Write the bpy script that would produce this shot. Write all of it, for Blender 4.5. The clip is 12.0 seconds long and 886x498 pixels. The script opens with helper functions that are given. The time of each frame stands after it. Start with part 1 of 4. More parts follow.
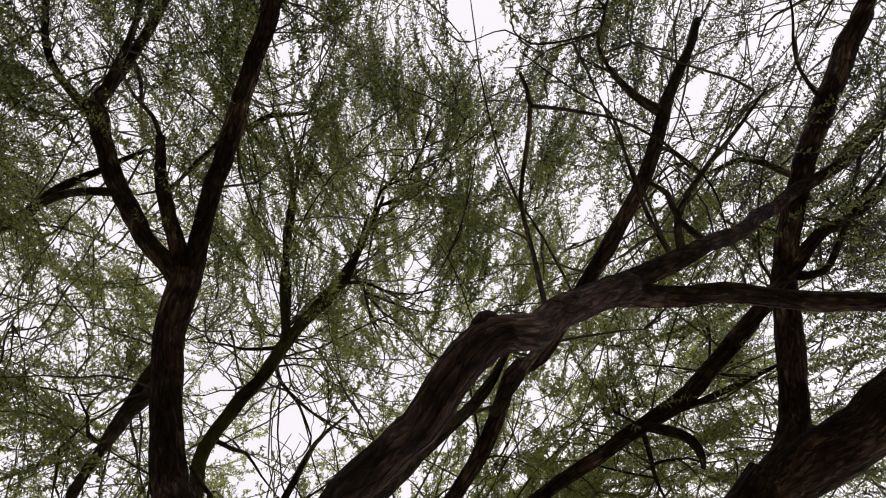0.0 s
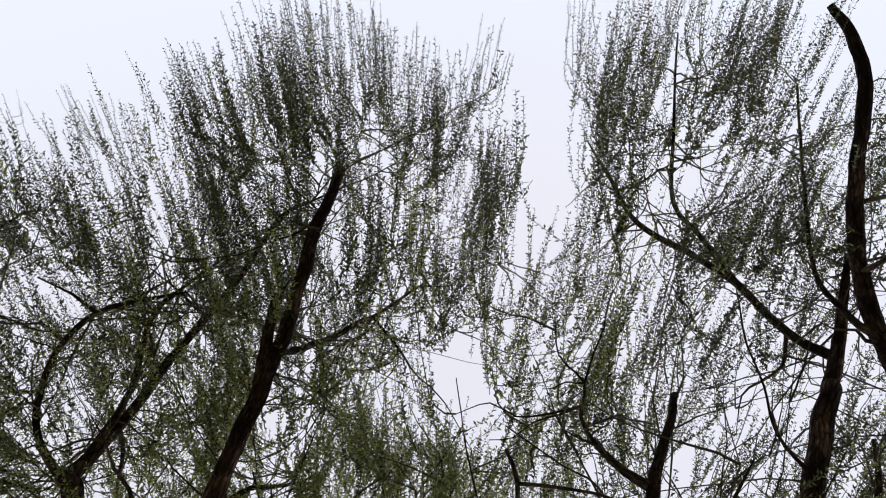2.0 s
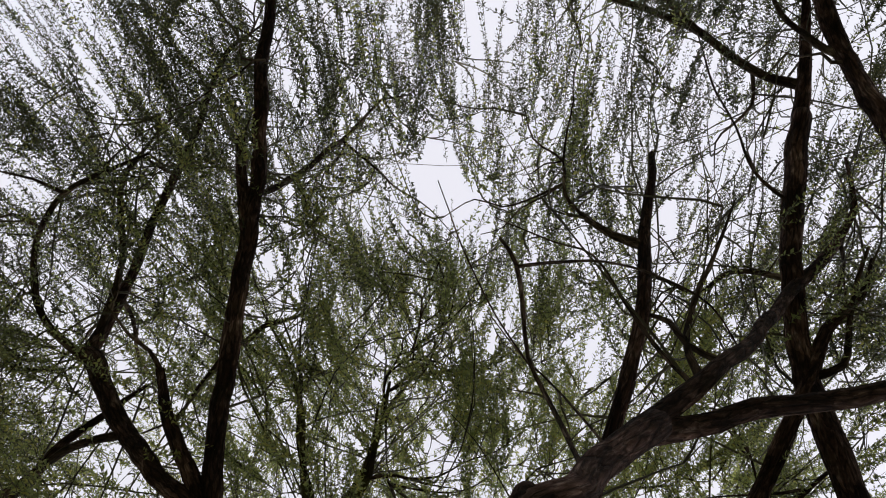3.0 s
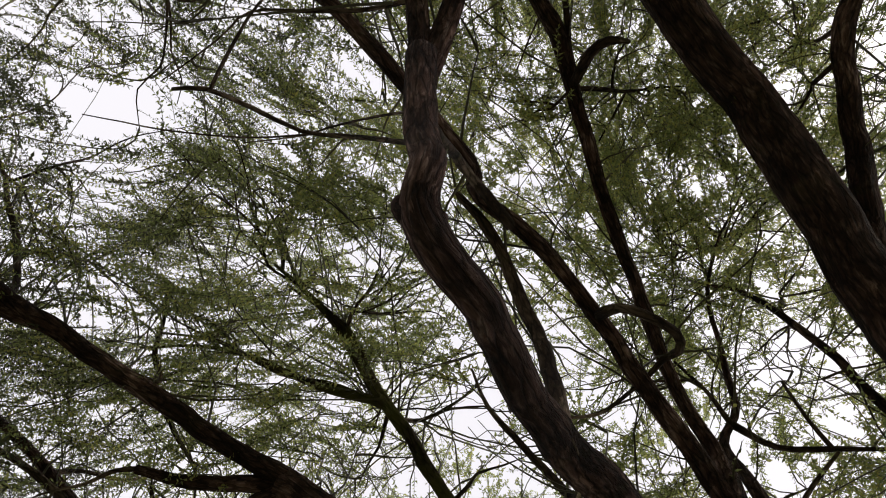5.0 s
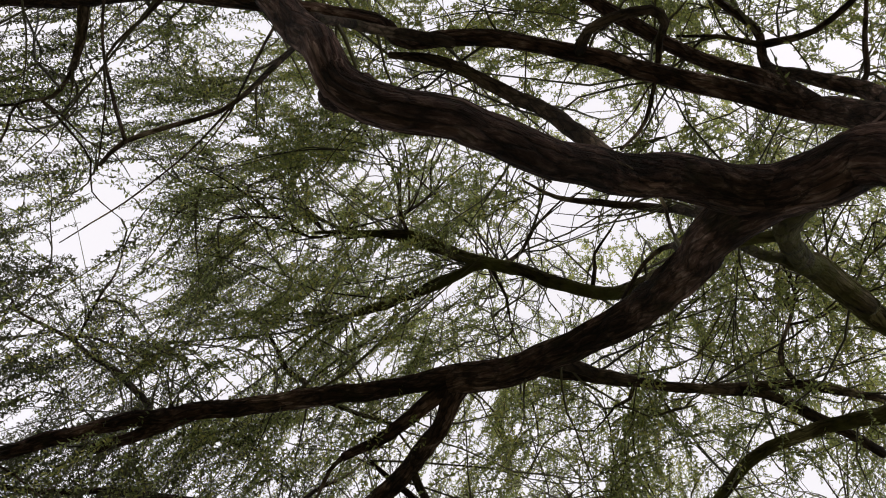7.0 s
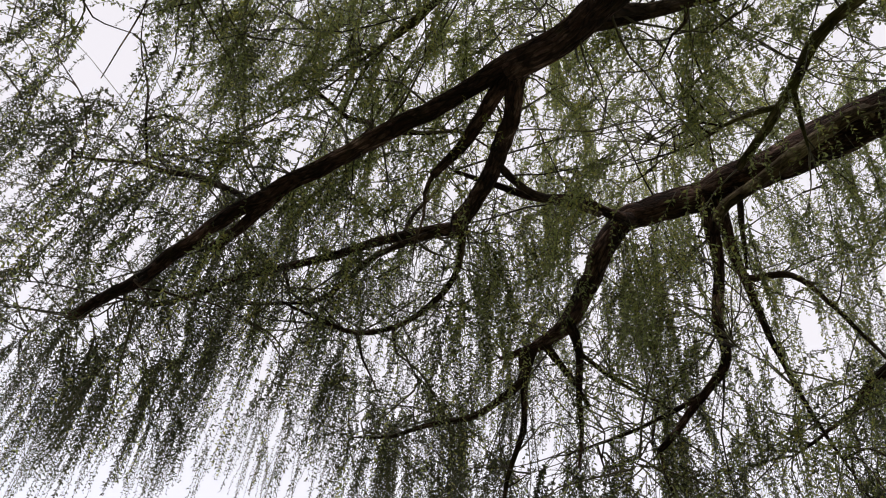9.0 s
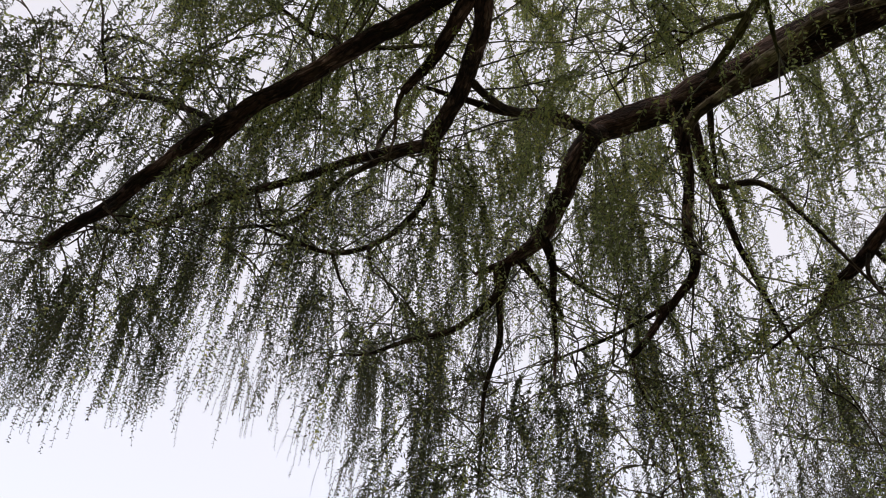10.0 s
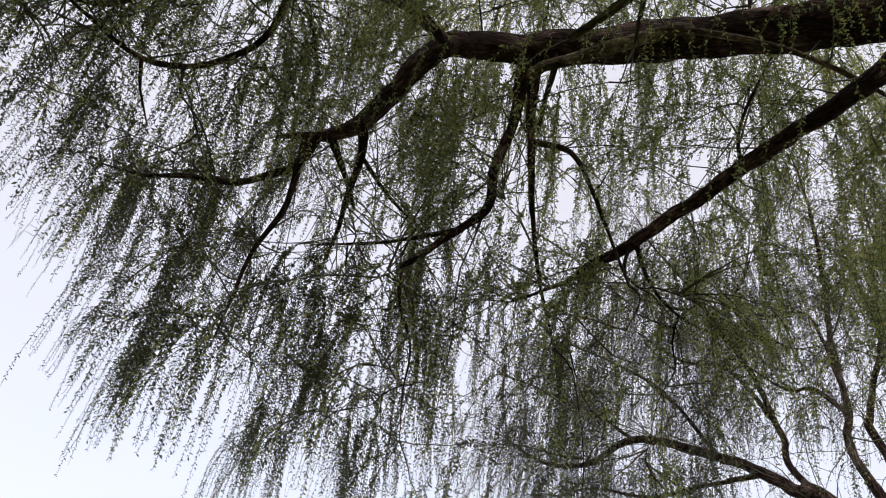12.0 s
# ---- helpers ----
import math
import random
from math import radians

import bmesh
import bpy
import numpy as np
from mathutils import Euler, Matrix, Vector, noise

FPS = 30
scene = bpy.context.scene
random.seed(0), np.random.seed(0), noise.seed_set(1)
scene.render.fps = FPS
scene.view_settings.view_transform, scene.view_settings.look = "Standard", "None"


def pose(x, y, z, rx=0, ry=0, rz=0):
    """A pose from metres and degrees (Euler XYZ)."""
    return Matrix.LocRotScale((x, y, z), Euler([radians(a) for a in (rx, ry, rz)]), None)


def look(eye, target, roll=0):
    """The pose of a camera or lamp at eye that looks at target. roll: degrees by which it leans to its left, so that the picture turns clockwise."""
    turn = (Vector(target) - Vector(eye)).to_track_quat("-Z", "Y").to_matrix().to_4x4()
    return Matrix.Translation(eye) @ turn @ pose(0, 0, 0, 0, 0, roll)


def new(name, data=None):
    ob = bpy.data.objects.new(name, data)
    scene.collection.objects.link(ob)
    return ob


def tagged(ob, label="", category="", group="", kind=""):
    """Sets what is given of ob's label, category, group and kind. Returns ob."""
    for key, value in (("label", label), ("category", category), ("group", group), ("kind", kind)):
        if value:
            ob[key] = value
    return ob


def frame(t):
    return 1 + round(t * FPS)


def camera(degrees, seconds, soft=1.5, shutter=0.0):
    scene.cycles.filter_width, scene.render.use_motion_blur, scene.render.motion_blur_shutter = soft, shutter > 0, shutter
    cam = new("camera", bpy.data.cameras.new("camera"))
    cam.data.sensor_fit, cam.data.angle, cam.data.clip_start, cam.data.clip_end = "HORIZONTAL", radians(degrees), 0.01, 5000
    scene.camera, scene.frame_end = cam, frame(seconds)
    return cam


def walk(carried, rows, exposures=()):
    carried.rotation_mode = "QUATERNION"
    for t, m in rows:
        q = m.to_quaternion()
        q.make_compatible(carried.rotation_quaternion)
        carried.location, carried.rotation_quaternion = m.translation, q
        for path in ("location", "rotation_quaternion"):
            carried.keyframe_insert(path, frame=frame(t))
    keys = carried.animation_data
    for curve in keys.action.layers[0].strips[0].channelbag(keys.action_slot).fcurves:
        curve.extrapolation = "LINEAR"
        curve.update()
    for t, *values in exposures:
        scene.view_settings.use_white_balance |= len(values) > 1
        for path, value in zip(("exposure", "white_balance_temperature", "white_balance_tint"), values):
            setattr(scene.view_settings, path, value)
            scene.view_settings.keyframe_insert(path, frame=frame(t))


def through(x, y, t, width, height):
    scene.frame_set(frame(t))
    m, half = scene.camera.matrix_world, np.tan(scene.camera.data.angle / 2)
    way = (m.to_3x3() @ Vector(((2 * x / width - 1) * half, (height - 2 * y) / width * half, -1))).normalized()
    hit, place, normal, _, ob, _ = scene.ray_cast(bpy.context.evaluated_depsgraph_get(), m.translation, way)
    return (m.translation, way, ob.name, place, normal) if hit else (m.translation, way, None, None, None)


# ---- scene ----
cam = camera(60.1, 12.0, soft=1.0)
PATH = [
    (0.0, pose(-0.031, 0.025, 1.583, -162.04, 0.54, -112.27)),
    (0.5, pose(-0.037, 0.041, 1.558, -153.74, 0.69, -112.48)),
    (1.0, pose(-0.034, 0.036, 1.550, -146.42, 0.93, -112.62)),
    (1.5, pose(-0.036, 0.047, 1.545, -140.53, 1.24, -112.36)),
    (2.0, pose(-0.052, 0.036, 1.538, -135.39, 1.49, -111.85)),
    (2.5, pose(-0.041, 0.044, 1.543, -137.94, 0.64, -110.63)),
    (3.0, pose(-0.043, 0.049, 1.569, -149.77, -3.97, -101.31)),
    (3.5, pose(-0.073, 0.045, 1.576, -156.56, -9.52, -83.21)),
    (3.7, pose(-0.077, 0.040, 1.577, -159.36, -10.43, -75.83)),
    (5.3, pose(0.053, -0.061, 1.705, -179.37, -11.18, -34.45)),
    (5.5, pose(0.071, -0.058, 1.708, 178.64, -11.16, -30.65)),
    (6.0, pose(0.102, -0.055, 1.706, 174.96, -11.12, -21.53)),
    (6.5, pose(0.142, -0.045, 1.703, 171.13, -11.48, -10.78)),
    (7.0, pose(0.177, -0.022, 1.700, 165.40, -11.93, 1.91)),
    (7.5, pose(0.189, -0.051, 1.709, 157.07, -11.29, 13.17)),
    (7.7, pose(0.174, -0.038, 1.706, 155.08, -10.61, 15.77)),
    (9.3, pose(0.074, -0.073, 1.624, 138.18, -4.11, 21.73)),
    (9.5, pose(0.072, -0.068, 1.619, 137.24, -3.57, 21.83)),
    (10.0, pose(0.066, -0.071, 1.622, 134.41, -2.36, 21.36)),
    (10.5, pose(0.054, -0.086, 1.633, 132.09, -1.89, 19.17)),
    (11.0, pose(0.043, -0.109, 1.655, 129.76, -2.73, 14.58)),
    (11.5, pose(0.018, -0.110, 1.651, 128.14, -4.61, 6.71)),
    (12.0, pose(-0.109, -0.102, 1.671, 127.27, -6.39, -4.83)),
]
walk(cam, PATH, [(0.0, 0.08, 7080, 12), (1.0, -0.02, 6830, 11), (2.0, -0.1, 6600, 10), (2.5, -0.1, 6600, 10), (3.7, 0.03, 6900, 11),
                 (5.3, 0.1, 6980, 10), (7.5, 0.06, 7020, 11), (9.3, -0.02, 6900, 12), (10.5, -0.09, 6720, 12), (12.0, -0.11, 6560, 12)])

# ---- light ----
world = bpy.data.worlds.new("overcast_sky")
scene.world = world
world.use_nodes = True
wn = world.node_tree.nodes
wl = world.node_tree.links
wn.clear()
sky = wn.new("ShaderNodeTexSky")
sky.sky_type = "NISHITA"
sky.sun_disc = False
sky.sun_elevation = radians(48)
sky.sun_rotation = radians(150)
sky.air_density, sky.dust_density, sky.ozone_density = 1.0, 3.0, 1.0
clear = wn.new("ShaderNodeBackground")
clear.inputs["Strength"].default_value = 0.05
cloud = wn.new("ShaderNodeBackground")
# The thin cloud is a little brighter and bluer towards the horizon.
tint = wn.new("ShaderNodeValToRGB")
tint.color_ramp.elements[0].position, tint.color_ramp.elements[0].color = 0.3, (0.893, 0.922, 1.025, 1)
tint.color_ramp.elements[1].position, tint.color_ramp.elements[1].color = 0.65, (0.94, 0.93, 1.0, 1)
where = wn.new("ShaderNodeTexCoord")
parts_of = wn.new("ShaderNodeSeparateXYZ")
height = wn.new("ShaderNodeMapRange")
height.inputs["From Min"].default_value, height.inputs["From Max"].default_value = 0.0, 1.0
height.inputs["To Min"].default_value, height.inputs["To Max"].default_value = 1.02, 0.84
wl.new(where.outputs["Generated"], parts_of.inputs[0])
wl.new(parts_of.outputs["Z"], height.inputs["Value"])
wl.new(parts_of.outputs["Z"], tint.inputs[0])
wl.new(tint.outputs[0], cloud.inputs["Color"])
wl.new(height.outputs[0], cloud.inputs["Strength"])
both = wn.new("ShaderNodeAddShader")
world_out = wn.new("ShaderNodeOutputWorld")
wl.new(sky.outputs[0], clear.inputs["Color"])
wl.new(clear.outputs[0], both.inputs[0])
wl.new(cloud.outputs[0], both.inputs[1])
wl.new(both.outputs[0], world_out.inputs[0])

sun_data = bpy.data.lights.new("sun", "SUN")
sun_data.energy, sun_data.angle, sun_data.color = 0.8, radians(25), (1.0, 0.96, 0.9)
sun = new("sun", sun_data)
sun.matrix_world = look((0, 0, 30), (0 - 10.0, 0 + 17.3, 30 - 22.2))


# ---- materials ----
def material(name):
    m = bpy.data.materials.new(name)
    m.use_nodes = True
    n = m.node_tree.nodes
    n.clear()
    return m, n, m.node_tree.links, n.new("ShaderNodeOutputMaterial")


def noise_node(n, l, coords, scale, detail=6.0, rough=0.6):
    t = n.new("ShaderNodeTexNoise")
    t.inputs["Scale"].default_value, t.inputs["Detail"].default_value, t.inputs["Roughness"].default_value = scale, detail, rough
    l.new(coords, t.inputs["Vector"])
    return t


def ramp(n, l, value, stops):
    r = n.new("ShaderNodeValToRGB")
    e = r.color_ramp.elements
    while len(e) < len(stops):
        e.new(0.5)
    for slot, (at, colour) in zip(e, stops):
        slot.position, slot.color = at, (*colour, 1)
    l.new(value, r.inputs[0])
    return r


def bark(name, dark, mid, pale, moss=0.0, relief=0.012):
    """Furrowed bark, stretched along the limb by the uv map (u round the limb, v along it, in metres)."""
    m, n, l, out = material(name)
    uv = n.new("ShaderNodeUVMap")
    uv.uv_map = "along"
    tc = n.new("ShaderNodeTexCoord")
    stretch = n.new("ShaderNodeMapping")
    stretch.inputs["Scale"].default_value = (58, 11, 1)
    l.new(uv.outputs[0], stretch.inputs[0])
    furrow = n.new("ShaderNodeTexNoise")
    furrow.inputs["Scale"].default_value, furrow.inputs["Detail"].default_value = 1.0, 7
    furrow.inputs["Roughness"].default_value, furrow.inputs["Distortion"].default_value = 0.68, 0.9
    l.new(stretch.outputs[0], furrow.inputs["Vector"])
    plates = n.new("ShaderNodeMapping")
    plates.inputs["Scale"].default_value = (38, 9, 1)
    l.new(uv.outputs[0], plates.inputs[0])
    cell = n.new("ShaderNodeTexVoronoi")
    cell.feature = "DISTANCE_TO_EDGE"
    cell.inputs["Scale"].default_value = 1.0
    wobble = noise_node(n, l, plates.outputs[0], 1.4, 4)
    bent = n.new("ShaderNodeMixRGB")
    bent.blend_type = "ADD"
    bent.inputs[0].default_value = 0.8
    l.new(plates.outputs[0], bent.inputs[1])
    l.new(wobble.outputs["Color"], bent.inputs[2])
    l.new(bent.outputs[0], cell.inputs["Vector"])
    crack = ramp(n, l, cell.outputs["Distance"], [(0.0, (0, 0, 0)), (0.16, (1, 1, 1))])
    patch = noise_node(n, l, tc.outputs["Object"], 5.5, 5.0, 0.55)
    tone = ramp(n, l, furrow.outputs["Fac"], [(0.28, dark), (0.52, mid), (0.78, pale)])
    blotch = n.new("ShaderNodeMixRGB")
    blotch.blend_type = "MULTIPLY"
    blotch.inputs[0].default_value = 0.85
    shade = ramp(n, l, patch.outputs["Fac"], [(0.36, (0.42, 0.31, 0.28)), (0.5, (0.85, 0.72, 0.66)), (0.64, (2.1, 2.0, 1.92))])
    seams = n.new("ShaderNodeMixRGB")
    seams.blend_type = "MULTIPLY"
    seams.inputs[0].default_value = 0.6
    l.new(tone.outputs[0], seams.inputs[1])
    l.new(crack.outputs[0], seams.inputs[2])
    l.new(seams.outputs[0], blotch.inputs[1])
    l.new(shade.outputs[0], blotch.inputs[2])
    scales = n.new("ShaderNodeMapping")
    scales.inputs["Scale"].default_value = (24, 9, 1)
    l.new(uv.outputs[0], scales.inputs[0])
    ragged = n.new("ShaderNodeMixRGB")
    ragged.blend_type = "ADD"
    ragged.inputs[0].default_value = 0.9
    tear = noise_node(n, l, scales.outputs[0], 2.2, 6)
    l.new(scales.outputs[0], ragged.inputs[1])
    l.new(tear.outputs["Color"], ragged.inputs[2])
    flake = n.new("ShaderNodeTexVoronoi")
    flake.inputs["Scale"].default_value = 0.55
    l.new(ragged.outputs[0], flake.inputs["Vector"])
    tint = ramp(n, l, flake.outputs["Color"], [(0.15, (0.45, 0.36, 0.33)), (0.55, (0.95, 0.88, 0.84)), (0.8, (2.1, 2.05, 2.0))])
    flaky = n.new("ShaderNodeMixRGB")
    flaky.blend_type = "MULTIPLY"
    flaky.inputs[0].default_value = 0.85
    l.new(blotch.outputs[0], flaky.inputs[1])
    l.new(tint.outputs[0], flaky.inputs[2])
    colour = flaky.outputs[0]
    green = noise_node(n, l, tc.outputs["Object"], 7.0)
    where = ramp(n, l, green.outputs["Fac"], [(0.62 - 0.25 * moss, (0, 0, 0)), (0.80 - 0.2 * moss, (1, 1, 1))])
    mossy = n.new("ShaderNodeMixRGB")
    mossy.inputs[2].default_value = (0.06 + 0.09 * moss, 0.066 + 0.085 * moss, 0.026 + 0.006 * moss, 1)
    amount = n.new("ShaderNodeMath")
    amount.operation = "MULTIPLY"
    amount.inputs[1].default_value = 0.25 + 0.65 * moss
    l.new(where.outputs[0], amount.inputs[0])
    l.new(amount.outputs[0], mossy.inputs[0])
    l.new(colour, mossy.inputs[1])
    height = n.new("ShaderNodeMath")
    height.operation = "MULTIPLY_ADD"
    height.inputs[1].default_value = 0.5
    l.new(crack.outputs[0], height.inputs[0])
    l.new(furrow.outputs["Fac"], height.inputs[2])
    bump = n.new("ShaderNodeBump")
    bump.inputs["Strength"].default_value, bump.inputs["Distance"].default_value = 0.9, relief
    l.new(height.outputs[0], bump.inputs["Height"])
    b = n.new("ShaderNodeBsdfPrincipled")
    b.inputs["Roughness"].default_value = 0.85
    b.inputs["Specular IOR Level"].default_value = 0.25
    l.new(mossy.outputs[0], b.inputs["Base Color"])
    l.new(bump.outputs[0], b.inputs["Normal"])
    l.new(b.outputs[0], out.inputs[0])
    return m


def leaf_material(name, young, old, through):
    m, n, l, out = material(name)
    geo = n.new("ShaderNodeNewGeometry")
    tc = n.new("ShaderNodeTexCoord")
    clump = noise_node(n, l, tc.outputs["Object"], 1.1, 3)
    mixing = n.new("ShaderNodeMath")
    mixing.operation = "MULTIPLY_ADD"
    mixing.inputs[1].default_value = 0.55
    l.new(geo.outputs["Random Per Island"], mixing.inputs[0])
    l.new(clump.outputs["Fac"], mixing.inputs[2])
    tone = ramp(n, l, mixing.outputs[0], [(0.45, old), (0.88, young), (1.0, (young[0] * 1.15, young[1] * 0.98, young[2] * 0.8))])
    d = n.new("ShaderNodeBsdfPrincipled")
    d.inputs["Roughness"].default_value = 0.55
    d.inputs["Specular IOR Level"].default_value = 0.3
    t = n.new("ShaderNodeBsdfTranslucent")
    warm = n.new("ShaderNodeMixRGB")
    warm.blend_type = "MULTIPLY"
    warm.inputs[0].default_value = 1.0
    warm.inputs[2].default_value = (1.12, 1.17, 0.86, 1)
    mix = n.new("ShaderNodeMixShader")
    mix.inputs[0].default_value = through
    l.new(tone.outputs[0], d.inputs["Base Color"])
    l.new(tone.outputs[0], warm.inputs[1])
    l.new(warm.outputs[0], t.inputs["Color"])
    l.new(d.outputs[0], mix.inputs[1])
    l.new(t.outputs[0], mix.inputs[2])
    l.new(mix.outputs[0], out.inputs[0])
    return m


def twig_material():
    m, n, l, out = material("young_twig")
    geo = n.new("ShaderNodeNewGeometry")
    tone = ramp(n, l, geo.outputs["Random Per Island"], [(0.0, (0.05, 0.04, 0.026)), (0.6, (0.11, 0.092, 0.05)), (1.0, (0.19, 0.165, 0.11))])
    b = n.new("ShaderNodeBsdfPrincipled")
    b.inputs["Roughness"].default_value = 0.6
    l.new(tone.outputs[0], b.inputs["Base Color"])
    l.new(b.outputs[0], out.inputs[0])
    return m


def ground_material():
    m, n, l, out = material("worn_grass")
    tc = n.new("ShaderNodeTexCoord")
    big = noise_node(n, l, tc.outputs["Object"], 0.35)
    fine = noise_node(n, l, tc.outputs["Object"], 40.0)
    a = ramp(n, l, big.outputs["Fac"], [(0.35, (0.11, 0.085, 0.055)), (0.6, (0.06, 0.08, 0.03))])
    mul = n.new("ShaderNodeMixRGB")
    mul.blend_type = "OVERLAY"
    mul.inputs[0].default_value = 0.7
    l.new(a.outputs[0], mul.inputs[1])
    l.new(fine.outputs["Fac"], mul.inputs[2])
    bump = n.new("ShaderNodeBump")
    bump.inputs["Distance"].default_value = 0.03
    l.new(fine.outputs["Fac"], bump.inputs["Height"])
    b = n.new("ShaderNodeBsdfPrincipled")
    b.inputs["Roughness"].default_value = 0.95
    l.new(mul.outputs[0], b.inputs["Base Color"])
    l.new(bump.outputs[0], b.inputs["Normal"])
    l.new(b.outputs[0], out.inputs[0])
    return m


BARK = bark("willow_bark", (0.018, 0.010, 0.008), (0.092, 0.057, 0.051), (0.34, 0.27, 0.255), 0.15, 0.022)
BARK_MOSS = bark("mossy_bark", (0.045, 0.04, 0.026), (0.13, 0.12, 0.075), (0.26, 0.24, 0.17), 0.8)
BARK_THIN = bark("smooth_branch_bark", (0.03, 0.023, 0.019), (0.095, 0.074, 0.06), (0.21, 0.175, 0.145), 0.25, 0.005)
LEAF = leaf_material("spring_leaf", (0.395, 0.432, 0.20), (0.16, 0.18, 0.095), 0.66)
# The same leaf darkened in its colour, standing in for backlighting by the sky.
LEAF_BACKLIT = leaf_material("backlit_leaf", (0.12, 0.132, 0.08), (0.055, 0.06, 0.042), 0.45)
LEAF_FAR = leaf_material("sparse_leaf", (0.13, 0.125, 0.07), (0.07, 0.068, 0.042), 0.35)
BARK_PALE = bark("grey_branch_bark", (0.09, 0.08, 0.06), (0.20, 0.175, 0.13), (0.34, 0.30, 0.24), 0.3, 0.004)
TWIG = twig_material()
GROUND = ground_material()


# ---- ground ----
def ground_sheet():
    rings = [0.0] + [0.6 * 1.32 ** k for k in range(33)]
    bm = bmesh.new()
    rows = []
    for r in rings:
        row = []
        for k in range(48 if r else 1):
            a = 2 * math.pi * k / 48
            x, y = r * math.cos(a), r * math.sin(a)
            z = 0.10 * noise.noise((x * 0.25, y * 0.25, 0)) * min(1, 40 / (r + 1)) if r else 0.0
            row.append(bm.verts.new((x, y, z)))
        rows.append(row)
    for a, b in zip(rows, rows[1:]):
        for k in range(48):
            if len(a) == 1:
                bm.faces.new((a[0], b[k], b[(k + 1) % 48]))
            else:
                bm.faces.new((a[k], b[k], b[(k + 1) % 48], a[(k + 1) % 48]))
    me = bpy.data.meshes.new("ground")
    bm.to_mesh(me)
    bm.free()
    for p in me.polygons:
        p.use_smooth = True
    me.materials.append(GROUND)
    return tagged(new("ground", me), "worn grass and bare soil under the trees", "ground", kind="structure")


ground_sheet()

# ---- wood ----
NODES = []  # place, tangent, radius, tree, limb of every step along the wood


def spline(points, step):
    """A smooth line through the points, with the radius as the fourth number."""
    p = [np.array(v, float) for v in points]
    p = [2 * p[0] - p[1]] + p + [2 * p[-1] - p[-2]]
    out = []
    for a, b, c, d in zip(p, p[1:], p[2:], p[3:]):
        n = max(2, int(np.linalg.norm(c[:3] - b[:3]) / step))
        for k in range(n):
            t = k / n
            q = 0.5 * (2 * b + (c - a) * t + (2 * a - 5 * b + 4 * c - d) * t * t + (3 * b - a - 3 * c + d) * t**3)
            q[3] = b[3] + (c[3] - b[3]) * t
            out.append(q)
    out.append(p[-2])
    return out


def tube(line, sides, rough, seed):
    """A limb's mesh: rings along the line, with knots, furrows and a rounded end."""
    bm = bmesh.new()
    uv = bm.loops.layers.uv.new("along")
    side = Vector((0.31, 0.87, 0.38))
    rings, along, run = [], [], 0.0
    pts = [Vector(q[:3]) for q in line]
    for i, q in enumerate(line):
        d = (pts[min(i + 1, len(pts) - 1)] - pts[max(i - 1, 0)]).normalized()
        side = (side - d * side.dot(d)).normalized()
        up = d.cross(side)
        if i:
            run += (pts[i] - pts[i - 1]).length
        ring = []
        r = max(q[3], 0.0012)
        swell = 1 + rough * 0.9 * noise.noise((run * 2.2 / max(r * 9, 0.2), seed * 7.1, 0.3))
        for k in range(sides):
            a = 2 * math.pi * k / sides
            way = side * math.cos(a) + up * math.sin(a)
            bulge = 1 + rough * (1.1 * noise.noise((math.cos(a) * 1.3 + seed, math.sin(a) * 1.3, run * 2.0))
                                 + 0.5 * noise.noise((math.cos(a) * 5 + seed, math.sin(a) * 5, run * 3.5))
                                 + 0.32 * noise.noise((math.cos(a) * 11 + seed, math.sin(a) * 11, run * 5)))
            ring.append(bm.verts.new(pts[i] + way * r * swell * bulge))
        rings.append(ring)
        along.append(run)
    for i in range(len(rings) - 1):
        girth = 2 * math.pi * max(line[i][3], 0.004)
        for k in range(sides):
            face = bm.faces.new((rings[i][k], rings[i][(k + 1) % sides], rings[i + 1][(k + 1) % sides], rings[i + 1][k]))
            face.smooth = True
            for loop, (u, v) in zip(face.loops, ((k, i), (k + 1, i), (k + 1, i + 1), (k, i + 1))):
                loop[uv].uv = (u / sides * girth + seed * 0.37, along[v] + seed)
    for ring, q, s in ((rings[0], line[0], -1), (rings[-1], line[-1], 1)):
        a, b = (pts[0], pts[1]) if s < 0 else (pts[-2], pts[-1])
        tip = bm.verts.new((pts[0] if s < 0 else pts[-1]) + (b - a).normalized() * s * q[3] * 0.35)
        for k in range(sides):
            face = bm.faces.new((ring[k], ring[(k + 1) % sides], tip))
            face.smooth = True
    bmesh.ops.recalc_face_normals(bm, faces=bm.faces[:])
    return bm


def part(name, bm, mat, parent, label=""):
    me = bpy.data.meshes.new(name)
    bm.to_mesh(me)
    bm.free()
    me.materials.append(mat)
    ob = new(name, me)
    ob.parent = parent
    return tagged(ob, label)


